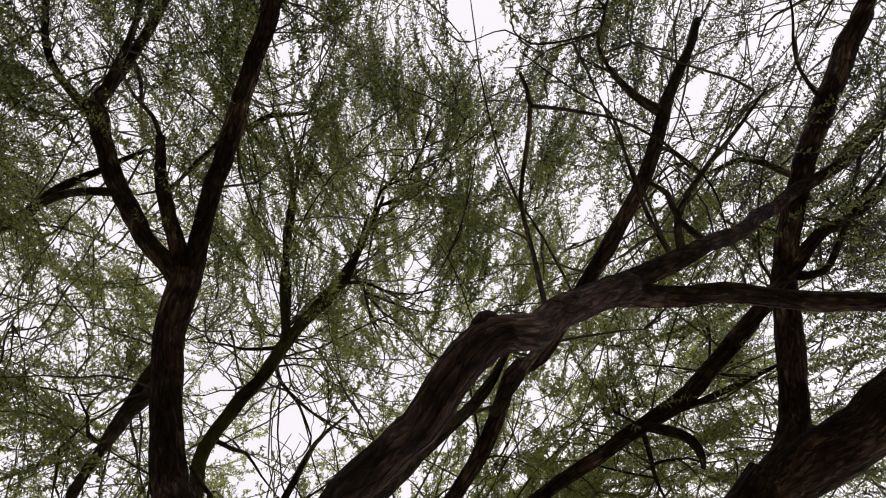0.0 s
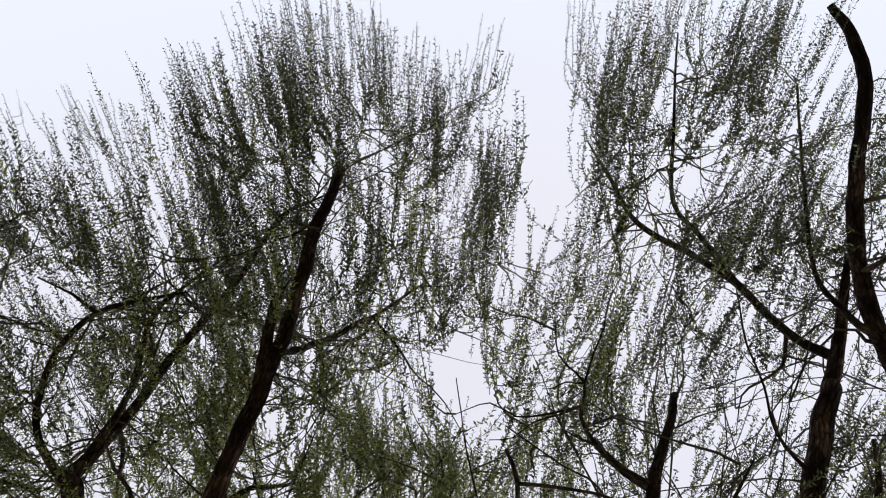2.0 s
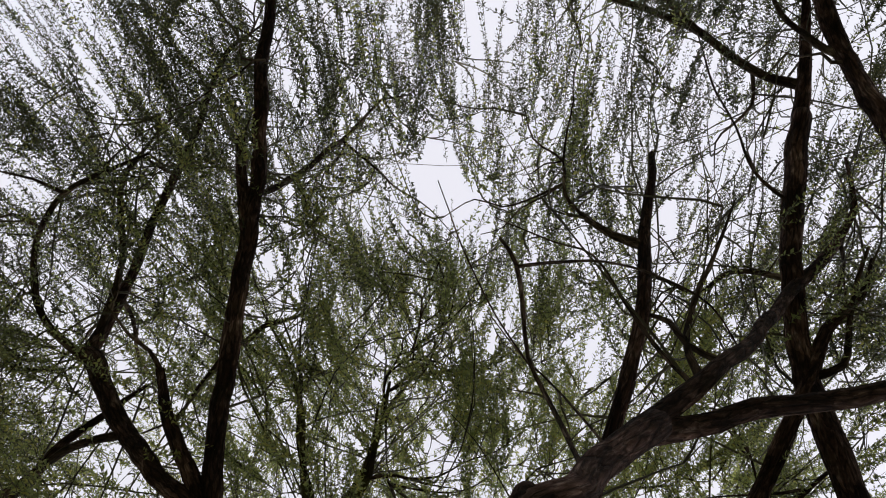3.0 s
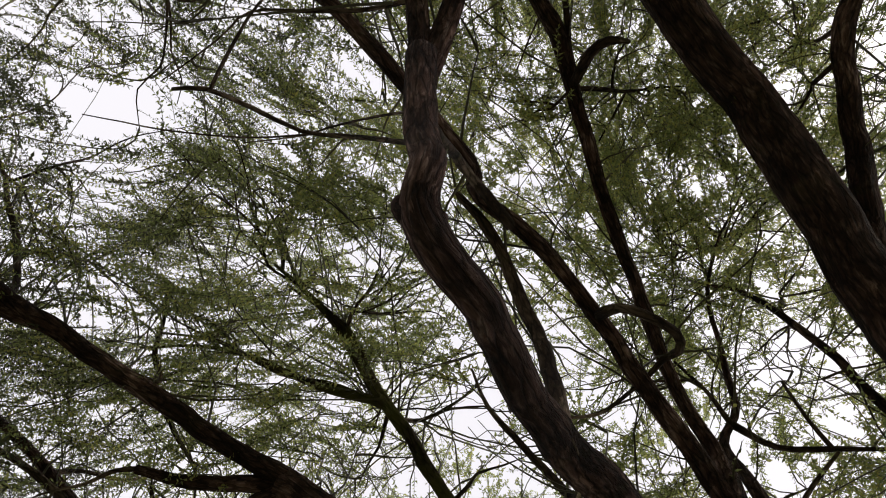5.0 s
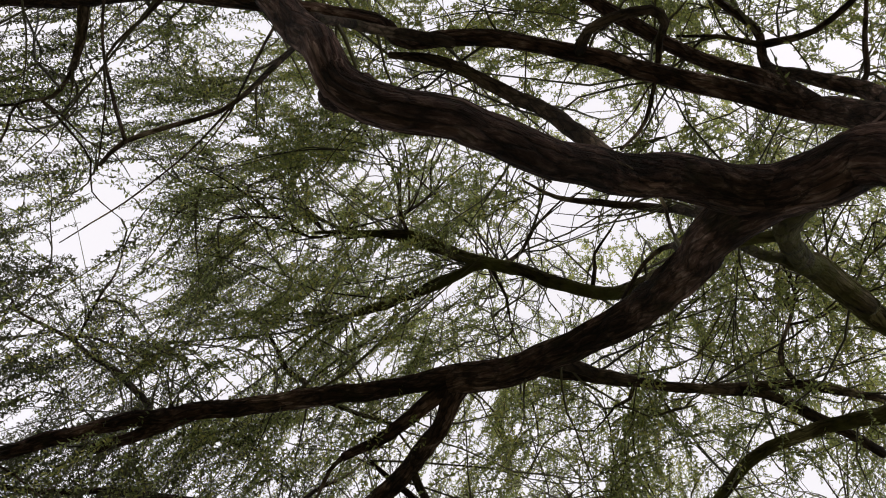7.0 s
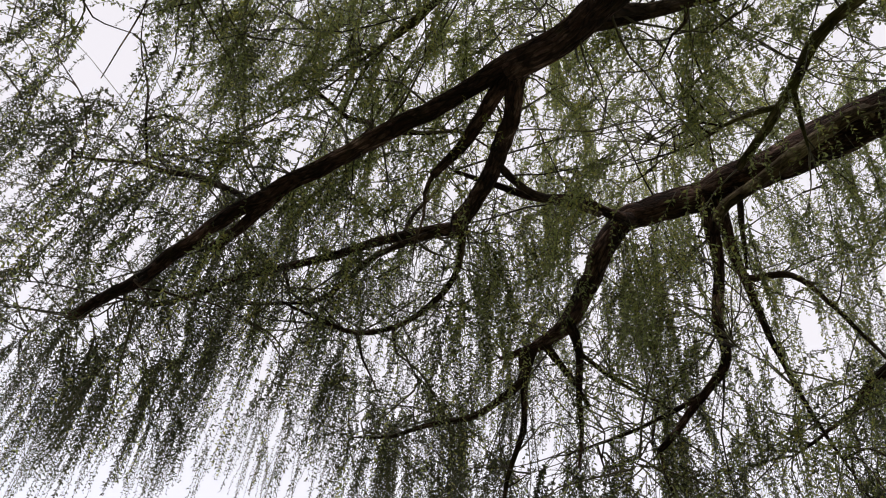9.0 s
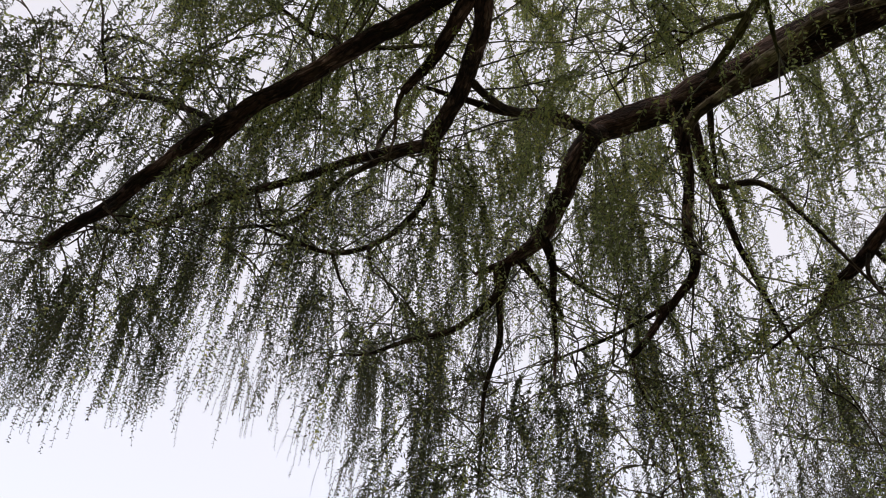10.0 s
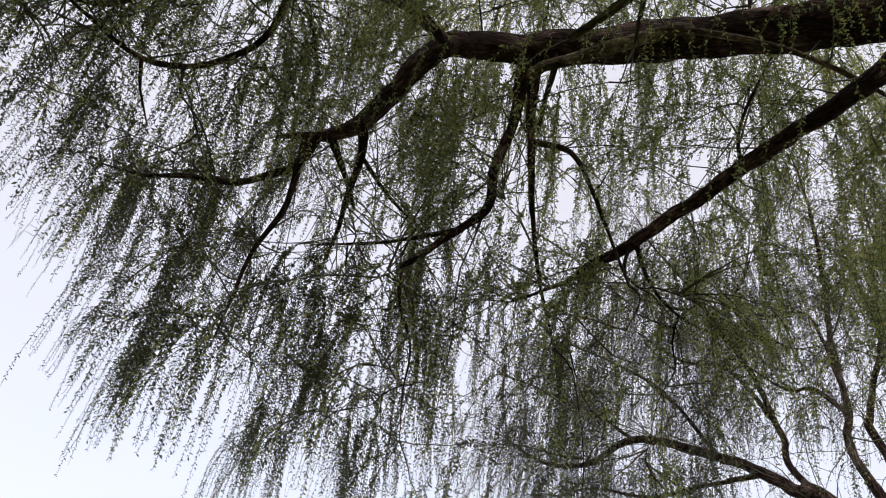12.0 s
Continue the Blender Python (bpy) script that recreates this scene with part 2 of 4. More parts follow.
def grow(name, parent, points, mat=None, label=""):
    """One piece of wood through the given places; each has its radius as the fourth number."""
    thick = max(p[3] for p in points)
    line = spline(points, 0.04 if thick > 0.05 else 0.06)
    rng = random.Random(len(NODES))
    lift = rng.uniform(0, 90)
    for i, q in enumerate(line):  # the wood wanders a little
        run = i * 0.055
        amount = (0.004 + 0.16 * min(q[3], 0.04)) * min(1, i / 4, (len(line) - 1 - i) / 3 + 0.3)
        for k in range(3):
            q[k] += amount * (noise.noise((run * 3.5, lift, k * 5.0)) * 1.5 + noise.noise((run * 9, lift + 7, k * 5.0)) * 0.7)
    sides = 30 if thick > 0.06 else 10 if thick > 0.02 else 7
    seed = rng.uniform(0, 50)
    ob = part(name, tube(line, sides, 0.13 if thick > 0.02 else 0.08, seed), mat or (BARK if thick > 0.033 else BARK_THIN), parent, label)
    top = parent if parent.parent is None else parent.parent
    for i, q in enumerate(line):
        a, b = line[max(i - 1, 0)][:3], line[min(i + 1, len(line) - 1)][:3]
        NODES.append((q[:3].copy(), (b - a) / (np.linalg.norm(b - a) + 1e-9), q[3], top.name))
    return ob


willow = tagged(new("willow_tree"), "old spreading willow with furrowed brown bark and fresh green hanging strands", "tree")
willow.empty_display_size = 0.3
neighbour = tagged(new("willow_tree"), "distant thinly leaved willow standing in the grass", "tree")
trunk = grow("trunk", willow, [(2.25, 0.45, -0.15, 0.360), (2.22, 0.46, 0.35, 0.310), (2.12, 0.48, 1.10, 0.290), (1.98, 0.47, 1.90, 0.280), (1.80, 0.46, 2.55, 0.260), (1.62, 0.45, 2.95, 0.220)])
limb_s = grow("limb", willow, [(1.75, 0.46, 2.50, 0.170), (1.42, 0.44, 3.00, 0.140), (0.90, 0.25, 3.69, 0.079), (0.73, 0.32, 3.84, 0.082), (0.55, 0.41, 3.97, 0.075)])
limb_s2 = grow("limb", willow, [(1.72, 0.44, 2.60, 0.120), (1.23, -0.03, 3.52, 0.050), (1.08, 0.01, 3.61, 0.050), (0.96, 0.08, 3.71, 0.049), (0.87, 0.19, 3.80, 0.052), (0.74, 0.31, 3.88, 0.044)])
limb_a = grow("limb", willow, [(0.64, 0.37, 3.91, 0.071), (0.52, 0.48, 4.01, 0.071), (0.42, 0.71, 4.23, 0.065), (0.22, 0.97, 4.47, 0.060), (-0.16, 1.23, 4.62, 0.064), (-0.46, 1.36, 4.74, 0.062)])
limb_a1 = grow("limb", willow, [(-0.31, 1.29, 4.68, 0.056), (-0.46, 1.34, 4.74, 0.046), (-1.04, 1.49, 4.78, 0.043), (-1.64, 1.58, 4.74, 0.042), (-2.10, 1.64, 4.66, 0.039), (-2.58, 1.73, 4.47, 0.034), (-3.00, 1.76, 4.32, 0.029)])
limb_a2 = grow("limb", willow, [(-0.42, 1.34, 4.72, 0.056), (-0.58, 1.65, 4.79, 0.044), (-0.77, 1.96, 4.91, 0.047), (-1.09, 2.32, 5.06, 0.048), (-1.09, 2.37, 5.09, 0.048)])
limb_f = grow("limb", willow, [(0.71, 0.33, 3.86, 0.049), (0.73, 0.56, 4.21, 0.038), (0.95, 0.80, 4.68, 0.045), (1.16, 0.97, 4.78, 0.047), (0.99, 0.83, 4.89, 0.050), (1.16, 0.99, 5.02, 0.052), (1.46, 1.25, 5.05, 0.047), (1.46, 1.48, 5.06, 0.044), (1.16, 1.66, 5.13, 0.032), (0.88, 1.85, 5.16, 0.029), (0.72, 2.17, 5.23, 0.028), (0.43, 2.55, 5.25, 0.022)], BARK_MOSS)
limb_m = grow("limb", willow, [(0.44, 0.65, 4.18, 0.029), (0.40, 0.82, 4.67, 0.028), (0.22, 1.03, 5.03, 0.031), (0.01, 1.05, 5.18, 0.033), (-0.27, 1.02, 5.33, 0.033), (-0.58, 0.98, 5.50, 0.032), (-0.80, 0.92, 5.57, 0.026), (-1.07, 0.91, 5.61, 0.017), (-1.44, 0.93, 5.69, 0.009)], BARK_MOSS)
limb_b = grow("limb", willow, [(0.64, 0.37, 3.91, 0.071), (0.48, 0.35, 3.89, 0.069), (0.26, 0.30, 3.77, 0.059), (0.05, 0.23, 3.58, 0.051), (-0.16, 0.13, 3.42, 0.047), (-0.31, 0.09, 3.39, 0.048), (-0.43, 0.04, 3.41, 0.049), (-0.47, -0.04, 3.43, 0.046), (-0.61, -0.13, 3.59, 0.048), (-0.80, -0.28, 3.78, 0.048)])
grow("knot", limb_b, [(-0.36, 0.05, 3.41, 0.040), (-0.41, 0.05, 3.415, 0.046), (-0.45, 0.058, 3.41, 0.038), (-0.474, 0.07, 3.405, 0.020)], BARK)
limb_k = grow("limb", willow, [(0.97, 0.20, 3.67, 0.049), (0.91, 0.19, 4.07, 0.047), (0.82, 0.18, 4.46, 0.044), (0.61, 0.13, 4.61, 0.040), (0.29, 0.06, 4.70, 0.035), (0.06, -0.01, 4.70, 0.032), (-0.26, -0.07, 4.68, 0.032), (-0.57, -0.08, 4.62, 0.030), (-0.64, -0.15, 4.41, 0.033), (-1.01, -0.21, 4.30, 0.031), (-1.23, -0.25, 4.32, 0.030), (-1.49, -0.28, 4.30, 0.028), (-1.78, -0.26, 4.37, 0.025), (-2.08, -0.28, 4.41, 0.020), (-2.32, -0.28, 4.47, 0.015)])
limb_r = grow("limb", willow, [(0.83, 0.18, 4.41, 0.040), (0.74, 0.11, 4.69, 0.031), (0.53, 0.03, 4.88, 0.030), (0.29, -0.10, 5.00, 0.030), (0.10, -0.22, 5.10, 0.031), (-0.19, -0.40, 5.17, 0.032), (-0.66, -0.71, 5.07, 0.034), (-0.83, -0.84, 5.09, 0.042), (-1.06, -0.94, 5.06, 0.040), (-1.33, -1.03, 4.99, 0.038), (-1.60, -1.14, 5.01, 0.034), (-1.81, -1.21, 5.01, 0.030), (-2.03, -1.38, 5.00, 0.019), (-2.23, -1.43, 4.98, 0.010)])
limb_c = grow("limb", willow, [(1.85, 0.44, 2.45, 0.200), (1.45, -0.05, 3.50, 0.180), (1.01, -0.57, 4.46, 0.119), (0.85, -0.65, 4.54, 0.116), (0.42, -0.84, 4.69, 0.102), (-0.02, -1.05, 4.85, 0.099), (-0.31, -1.10, 4.78, 0.100), (-0.60, -1.20, 4.76, 0.104)])
limb_c1 = grow("limb", willow, [(-0.53, -1.18, 4.76, 0.092), (-0.82, -1.26, 4.85, 0.067), (-1.26, -1.19, 4.97, 0.061), (-1.68, -1.10, 5.05, 0.057), (-2.09, -1.04, 4.96, 0.055), (-2.55, -1.04, 4.90, 0.054), (-2.96, -1.07, 4.82, 0.049), (-2.99, -1.08, 4.89, 0.047), (-3.21, -1.09, 4.83, 0.037), (-3.47, -1.07, 4.72, 0.029), (-3.74, -1.04, 4.58, 0.015)])
limb_c2 = grow("limb", willow, [(-0.53, -1.18, 4.76, 0.092), (-0.73, -1.32, 4.68, 0.117), (-0.99, -1.48, 4.60, 0.101), (-1.46, -1.65, 4.55, 0.083), (-2.09, -1.58, 4.48, 0.065), (-2.63, -1.39, 4.53, 0.052), (-3.01, -1.23, 4.54, 0.049), (-3.37, -1.10, 4.51, 0.046), (-3.69, -0.98, 4.34, 0.045), (-3.99, -0.91, 4.12, 0.043), (-4.24, -0.86, 3.92, 0.043), (-4.49, -0.73, 3.71, 0.035), (-4.67, -0.56, 3.62, 0.021)])
limb_d = grow("limb", willow, [(1.98, 0.50, 2.30, 0.220), (2.05, 1.20, 3.60, 0.200), (2.20, 1.96, 5.07, 0.125), (2.07, 2.24, 5.38, 0.132), (1.59, 2.60, 5.65, 0.136), (1.01, 2.89, 5.78, 0.125), (0.31, 3.06, 5.78, 0.098), (-0.28, 3.00, 5.59, 0.079), (-0.54, 3.16, 5.31, 0.068), (-0.72, 3.23, 5.07, 0.058), (-0.88, 3.26, 4.94, 0.041), (-1.16, 3.25, 4.87, 0.014)])
limb_e = grow("limb", willow, [(2.05, 0.55, 2.00, 0.170), (2.20, 1.40, 3.20, 0.140), (1.91, 1.71, 4.61, 0.061), (1.86, 2.13, 4.78, 0.057), (1.78, 2.47, 4.85, 0.051), (1.55, 2.92, 4.87, 0.046), (1.24, 3.32, 4.75, 0.041), (0.99, 3.62, 4.66, 0.034), (0.83, 3.76, 4.62, 0.025), (0.70, 3.90, 4.56, 0.015), (0.37, 4.12, 4.49, 0.007)])
trunk_far = grow("trunk", neighbour, [(6.30, 7.30, -0.15, 0.270), (6.25, 7.25, 0.40, 0.220), (6.10, 7.20, 1.50, 0.200), (5.90, 7.15, 2.60, 0.180), (5.60, 7.10, 3.40, 0.150)])
limb_ta = grow("limb", neighbour, [(5.75, 7.12, 3.00, 0.130), (4.15, 7.24, 4.67, 0.087), (3.87, 7.43, 4.88, 0.070), (3.50, 7.71, 5.20, 0.056), (3.03, 7.93, 5.40, 0.049), (2.43, 8.29, 5.59, 0.042), (1.99, 8.72, 5.39, 0.031), (1.47, 8.92, 5.42, 0.022), (1.05, 8.99, 5.67, 0.010)])
limb_tb = grow("limb", neighbour, [(5.65, 7.10, 3.30, 0.120), (4.01, 7.44, 4.95, 0.038), (3.86, 7.51, 5.50, 0.034), (3.63, 7.50, 6.18, 0.029), (3.35, 7.47, 6.65, 0.023), (2.96, 7.45, 7.29, 0.017), (2.46, 7.34, 7.83, 0.009)])
limb_tc = grow("limb", neighbour, [(5.62, 7.10, 3.35, 0.120), (4.37, 6.98, 4.96, 0.042), (4.31, 6.92, 5.66, 0.035), (4.21, 6.79, 6.39, 0.031), (4.09, 6.46, 7.28, 0.024), (3.90, 6.18, 8.03, 0.015), (3.78, 6.08, 8.36, 0.007)])
limb_td = grow("limb", neighbour, [(5.70, 7.11, 3.20, 0.120), (4.32, 6.49, 4.98, 0.040), (4.14, 6.31, 5.29, 0.032), (4.17, 5.92, 5.87, 0.027), (4.20, 5.67, 6.37, 0.019), (4.04, 5.49, 7.05, 0.011)])
grow("branch", limb_a1, [(-1.70, 1.58, 4.73, 0.035), (-1.94, 1.68, 4.69, 0.031), (-2.26, 1.79, 4.65, 0.027)])
grow("branch", limb_a1, [(-2.10, 1.64, 4.66, 0.023), (-2.13, 1.73, 4.96, 0.020), (-2.41, 1.63, 5.15, 0.019), (-2.69, 1.55, 5.25, 0.016), (-2.90, 1.51, 5.37, 0.013), (-3.29, 1.34, 5.39, 0.007)])
grow("branch", limb_a1, [(-1.34, 1.53, 4.76, 0.020), (-1.31, 1.59, 5.09, 0.017), (-1.47, 1.56, 5.22, 0.014), (-1.65, 1.46, 5.42, 0.009), (-1.85, 1.39, 5.58, 0.005)])
grow("branch", limb_a1, [(-1.19, 1.51, 4.77, 0.018), (-1.22, 1.64, 5.04, 0.016), (-1.07, 1.76, 5.15, 0.012), (-0.92, 1.87, 5.25, 0.008), (-0.82, 2.04, 5.30, 0.005)])
grow("branch", limb_a, [(-0.46, 1.36, 4.74, 0.043), (-0.78, 1.64, 4.73, 0.029), (-0.99, 1.76, 4.71, 0.019)])
grow("branch", limb_a2, [(-1.09, 2.37, 5.09, 0.043), (-1.53, 2.44, 5.26, 0.032), (-2.04, 2.45, 5.26, 0.026), (-2.65, 2.38, 5.17, 0.023), (-3.16, 2.35, 5.06, 0.017), (-3.36, 2.22, 5.03, 0.008)])
grow("branch", limb_a2, [(-1.20, 2.38, 5.14, 0.025), (-1.68, 2.47, 5.17, 0.019), (-2.06, 2.57, 5.02, 0.016), (-2.32, 2.54, 5.00, 0.011), (-2.63, 2.44, 4.99, 0.007)])
grow("branch", limb_a2, [(-1.09, 2.37, 5.09, 0.026), (-1.17, 2.52, 4.95, 0.019), (-1.32, 2.64, 4.87, 0.018), (-1.52, 2.64, 4.70, 0.016), (-1.73, 2.51, 4.55, 0.014), (-1.89, 2.37, 4.56, 0.012), (-2.05, 2.20, 4.59, 0.006)])
grow("branch", limb_a2, [(-1.73, 2.51, 4.55, 0.012), (-1.73, 2.62, 4.45, 0.007), (-1.69, 2.75, 4.35, 0.004)])
grow("branch", limb_a2, [(-0.72, 1.88, 4.88, 0.023), (-0.64, 2.14, 4.95, 0.020), (-0.47, 2.44, 5.15, 0.020), (-0.35, 2.62, 5.23, 0.017)])
grow("branch", limb_a, [(-0.16, 1.23, 4.62, 0.025), (0.27, 1.39, 4.90, 0.023), (0.72, 1.51, 5.13, 0.022), (0.91, 1.56, 5.24, 0.024), (1.20, 1.70, 5.28, 0.027), (1.48, 1.88, 5.33, 0.022)])
grow("branch", limb_a, [(0.79, 1.53, 5.17, 0.021), (1.00, 1.53, 5.29, 0.022), (1.22, 1.57, 5.33, 0.024), (1.51, 1.64, 5.43, 0.019)])
grow("branch", limb_f, [(0.74, 2.13, 5.22, 0.018), (0.76, 2.37, 5.22, 0.012), (0.78, 2.51, 5.23, 0.007)], BARK_MOSS)
grow("branch", limb_f, [(0.69, 2.22, 5.23, 0.018), (0.46, 2.29, 5.31, 0.011), (0.19, 2.41, 5.36, 0.007), (-0.18, 2.47, 5.42, 0.004)], BARK_MOSS)
grow("branch", limb_m, [(-0.43, 1.00, 5.41, 0.024), (-0.80, 1.19, 5.38, 0.018), (-1.14, 1.29, 5.35, 0.014), (-1.36, 1.43, 5.32, 0.009), (-1.57, 1.62, 5.26, 0.005)], BARK_MOSS)
grow("branch", limb_m, [(-0.27, 1.02, 5.33, 0.024), (-0.63, 0.99, 5.49, 0.016), (-1.01, 0.93, 5.61, 0.013), (-1.32, 0.97, 5.71, 0.006)], BARK_MOSS)
grow("branch", limb_m, [(-0.39, 1.00, 5.39, 0.021), (-0.67, 1.11, 5.44, 0.015), (-0.95, 1.27, 5.43, 0.014), (-1.30, 1.35, 5.39, 0.009), (-1.61, 1.56, 5.41, 0.005)], BARK_MOSS)
grow("branch", limb_s, [(0.55, 0.41, 3.97, 0.024), (0.49, 0.46, 4.07, 0.021), (0.38, 0.56, 4.63, 0.017), (0.13, 0.58, 4.84, 0.014), (-0.04, 0.59, 4.99, 0.010), (-0.20, 0.54, 5.14, 0.005)])
grow("branch", limb_a, [(0.44, 0.65, 4.18, 0.017), (0.42, 0.72, 4.70, 0.012), (0.33, 0.83, 4.83, 0.009), (0.25, 1.02, 4.93, 0.008)])
grow("branch", limb_b, [(-0.80, -0.28, 3.78, 0.043), (-0.79, -0.22, 3.93, 0.044), (-1.03, -0.43, 4.05, 0.039), (-1.14, -0.51, 4.10, 0.031), (-1.41, -0.71, 4.38, 0.030), (-1.89, -0.99, 4.86, 0.032), (-2.15, -1.18, 5.00, 0.028), (-2.41, -1.32, 5.03, 0.021), (-2.58, -1.38, 5.02, 0.016), (-2.83, -1.33, 4.97, 0.008)])
grow("branch", limb_b, [(-0.80, -0.28, 3.78, 0.043), (-0.81, -0.24, 3.95, 0.045), (-0.91, -0.44, 4.04, 0.039), (-1.00, -0.62, 4.07, 0.035), (-1.08, -0.84, 4.09, 0.035), (-1.19, -1.14, 4.09, 0.033), (-1.39, -1.51, 4.17, 0.029), (-1.69, -1.86, 4.30, 0.023), (-2.12, -2.24, 4.43, 0.012)])
grow("branch", limb_b, [(-1.07, -0.46, 4.07, 0.018), (-1.25, -0.42, 4.17, 0.013), (-1.50, -0.47, 4.27, 0.010), (-1.77, -0.55, 4.33, 0.008), (-2.05, -0.63, 4.37, 0.004)])
grow("branch", limb_b, [(-1.18, -0.54, 4.13, 0.013), (-1.24, -0.42, 4.16, 0.011), (-1.36, -0.37, 4.25, 0.011), (-1.42, -0.30, 4.33, 0.008)])
grow("branch", limb_b, [(-1.04, -0.44, 4.06, 0.011), (-1.25, -0.30, 4.20, 0.008), (-1.43, -0.18, 4.23, 0.007), (-1.61, -0.06, 4.25, 0.005), (-1.69, 0.10, 4.32, 0.004), (-1.79, 0.37, 4.35, 0.003)])
grow("branch", limb_b, [(-0.54, -0.08, 3.51, 0.008), (-0.86, 0.04, 3.89, 0.007), (-0.99, 0.12, 3.89, 0.007), (-1.13, 0.16, 3.82, 0.008), (-1.25, 0.20, 3.76, 0.008), (-1.34, 0.27, 3.76, 0.006)])
grow("branch", limb_b, [(-1.24, 0.20, 3.76, 0.007), (-1.35, 0.06, 3.88, 0.006), (-1.44, -0.10, 4.00, 0.005), (-1.50, -0.34, 4.17, 0.005), (-1.47, -0.52, 4.27, 0.004), (-1.36, -0.67, 4.41, 0.003)])
grow("branch", limb_b, [(-0.54, -0.08, 3.51, 0.004), (-0.92, 0.07, 3.92, 0.004), (-1.13, 0.25, 3.93, 0.003), (-1.37, 0.41, 3.90, 0.003), (-1.60, 0.54, 3.85, 0.002)])
grow("branch", limb_b, [(-0.64, -0.15, 3.62, 0.004), (-0.95, 0.03, 4.01, 0.004), (-1.11, 0.18, 4.11, 0.003), (-1.27, 0.31, 4.19, 0.002)])
grow("branch", limb_k, [(-1.75, -0.26, 4.36, 0.023), (-1.79, -0.13, 4.37, 0.017), (-1.89, -0.02, 4.43, 0.013)])
grow("branch", limb_b, [(0.23, 0.29, 3.75, 0.027), (-0.00, 0.19, 4.29, 0.028), (-0.23, 0.10, 4.57, 0.027), (-0.47, -0.00, 4.64, 0.024), (-0.66, -0.03, 4.65, 0.013)])
grow("branch", limb_r, [(-0.66, -0.71, 5.07, 0.021), (-0.66, -0.84, 4.91, 0.024), (-0.63, -0.93, 4.90, 0.022), (-0.56, -0.97, 4.90, 0.010)])
grow("branch", limb_r, [(-0.70, -0.74, 5.07, 0.019), (-0.86, -0.92, 5.06, 0.015), (-1.00, -1.06, 5.04, 0.014), (-1.16, -1.21, 5.05, 0.008)])
grow("branch", limb_r, [(-1.57, -1.13, 5.01, 0.025), (-1.65, -1.27, 5.01, 0.017), (-1.85, -1.31, 5.01, 0.015), (-2.10, -1.35, 4.97, 0.011), (-2.28, -1.41, 4.96, 0.008)])
grow("branch", limb_k, [(0.06, -0.01, 4.70, 0.025), (0.10, -0.09, 4.55, 0.019), (0.18, -0.13, 4.50, 0.018), (0.31, -0.15, 4.55, 0.018), (0.36, -0.11, 4.59, 0.017), (0.35, -0.05, 4.70, 0.014), (0.35, 0.07, 4.69, 0.009), (0.31, 0.24, 4.63, 0.007), (0.22, 0.32, 4.48, 0.005)])
grow("branch", limb_s, [(0.88, 0.26, 3.71, 0.034), (0.99, 0.14, 4.37, 0.030), (0.88, 0.10, 4.71, 0.025), (0.79, 0.06, 5.04, 0.021), (0.77, -0.09, 5.25, 0.018), (0.62, -0.24, 5.47, 0.014), (0.40, -0.45, 5.67, 0.011), (0.28, -0.73, 5.84, 0.008)])
grow("branch", limb_s, [(0.78, -0.02, 5.14, 0.018), (0.99, -0.07, 5.20, 0.013), (1.15, -0.21, 5.16, 0.013), (1.32, -0.36, 5.20, 0.009)])
grow("branch", limb_s, [(0.78, -0.02, 5.14, 0.013), (0.63, -0.06, 5.27, 0.009), (0.47, -0.07, 5.39, 0.006)])
grow("branch", limb_s, [(0.88, 0.10, 4.71, 0.013), (1.06, 0.12, 4.75, 0.012), (1.11, -0.04, 4.94, 0.010), (1.13, -0.21, 5.04, 0.008)])
grow("branch", limb_s, [(1.15, -0.21, 5.16, 0.011), (1.00, -0.24, 5.18, 0.009), (0.88, -0.31, 5.41, 0.007)])
grow("branch", limb_c, [(0.79, -0.67, 4.56, 0.066), (0.59, -0.92, 4.75, 0.047), (0.35, -1.21, 4.90, 0.046), (0.09, -1.53, 4.99, 0.043), (-0.11, -1.98, 5.09, 0.036), (-0.39, -2.61, 5.27, 0.022)])
grow("branch", limb_c1, [(-3.18, -1.09, 4.84, 0.032), (-3.28, -0.90, 4.89, 0.025), (-3.47, -0.67, 4.91, 0.024), (-3.57, -0.55, 4.90, 0.023), (-3.73, -0.27, 4.91, 0.021), (-3.88, 0.12, 4.90, 0.018), (-4.11, 0.40, 4.77, 0.012), (-4.21, 0.59, 4.61, 0.005)])
grow("branch", limb_c1, [(-3.57, -0.55, 4.90, 0.021), (-3.74, -0.26, 4.75, 0.016), (-3.84, -0.05, 4.64, 0.014), (-4.15, 0.06, 4.41, 0.011), (-4.41, 0.15, 4.18, 0.008), (-4.56, 0.22, 3.92, 0.005)])
grow("branch", limb_c1, [(-2.44, -1.04, 4.91, 0.012), (-2.56, -0.83, 4.83, 0.008), (-2.80, -0.73, 4.79, 0.006), (-3.16, -0.62, 4.86, 0.006), (-3.50, -0.52, 4.83, 0.004)])
grow("branch", limb_c2, [(-3.10, -1.20, 4.53, 0.024), (-3.22, -1.04, 4.55, 0.019), (-3.52, -0.87, 4.58, 0.013), (-4.03, -0.68, 4.30, 0.010), (-4.46, -0.53, 4.03, 0.006)])
grow("branch", limb_c, [(1.01, -0.57, 4.46, 0.043), (1.33, -0.45, 4.73, 0.037), (1.13, -0.46, 5.02, 0.023), (0.96, -0.52, 5.27, 0.019), (0.74, -0.56, 5.52, 0.017), (0.52, -0.55, 5.75, 0.012), (0.39, -0.48, 5.87, 0.007)])
grow("branch", limb_d, [(1.23, 2.78, 5.73, 0.046), (1.10, 2.64, 5.61, 0.040), (0.67, 2.85, 5.57, 0.042), (0.35, 3.02, 5.55, 0.039), (0.28, 3.09, 5.50, 0.033)], BARK_PALE, "grey side branch along the limb")
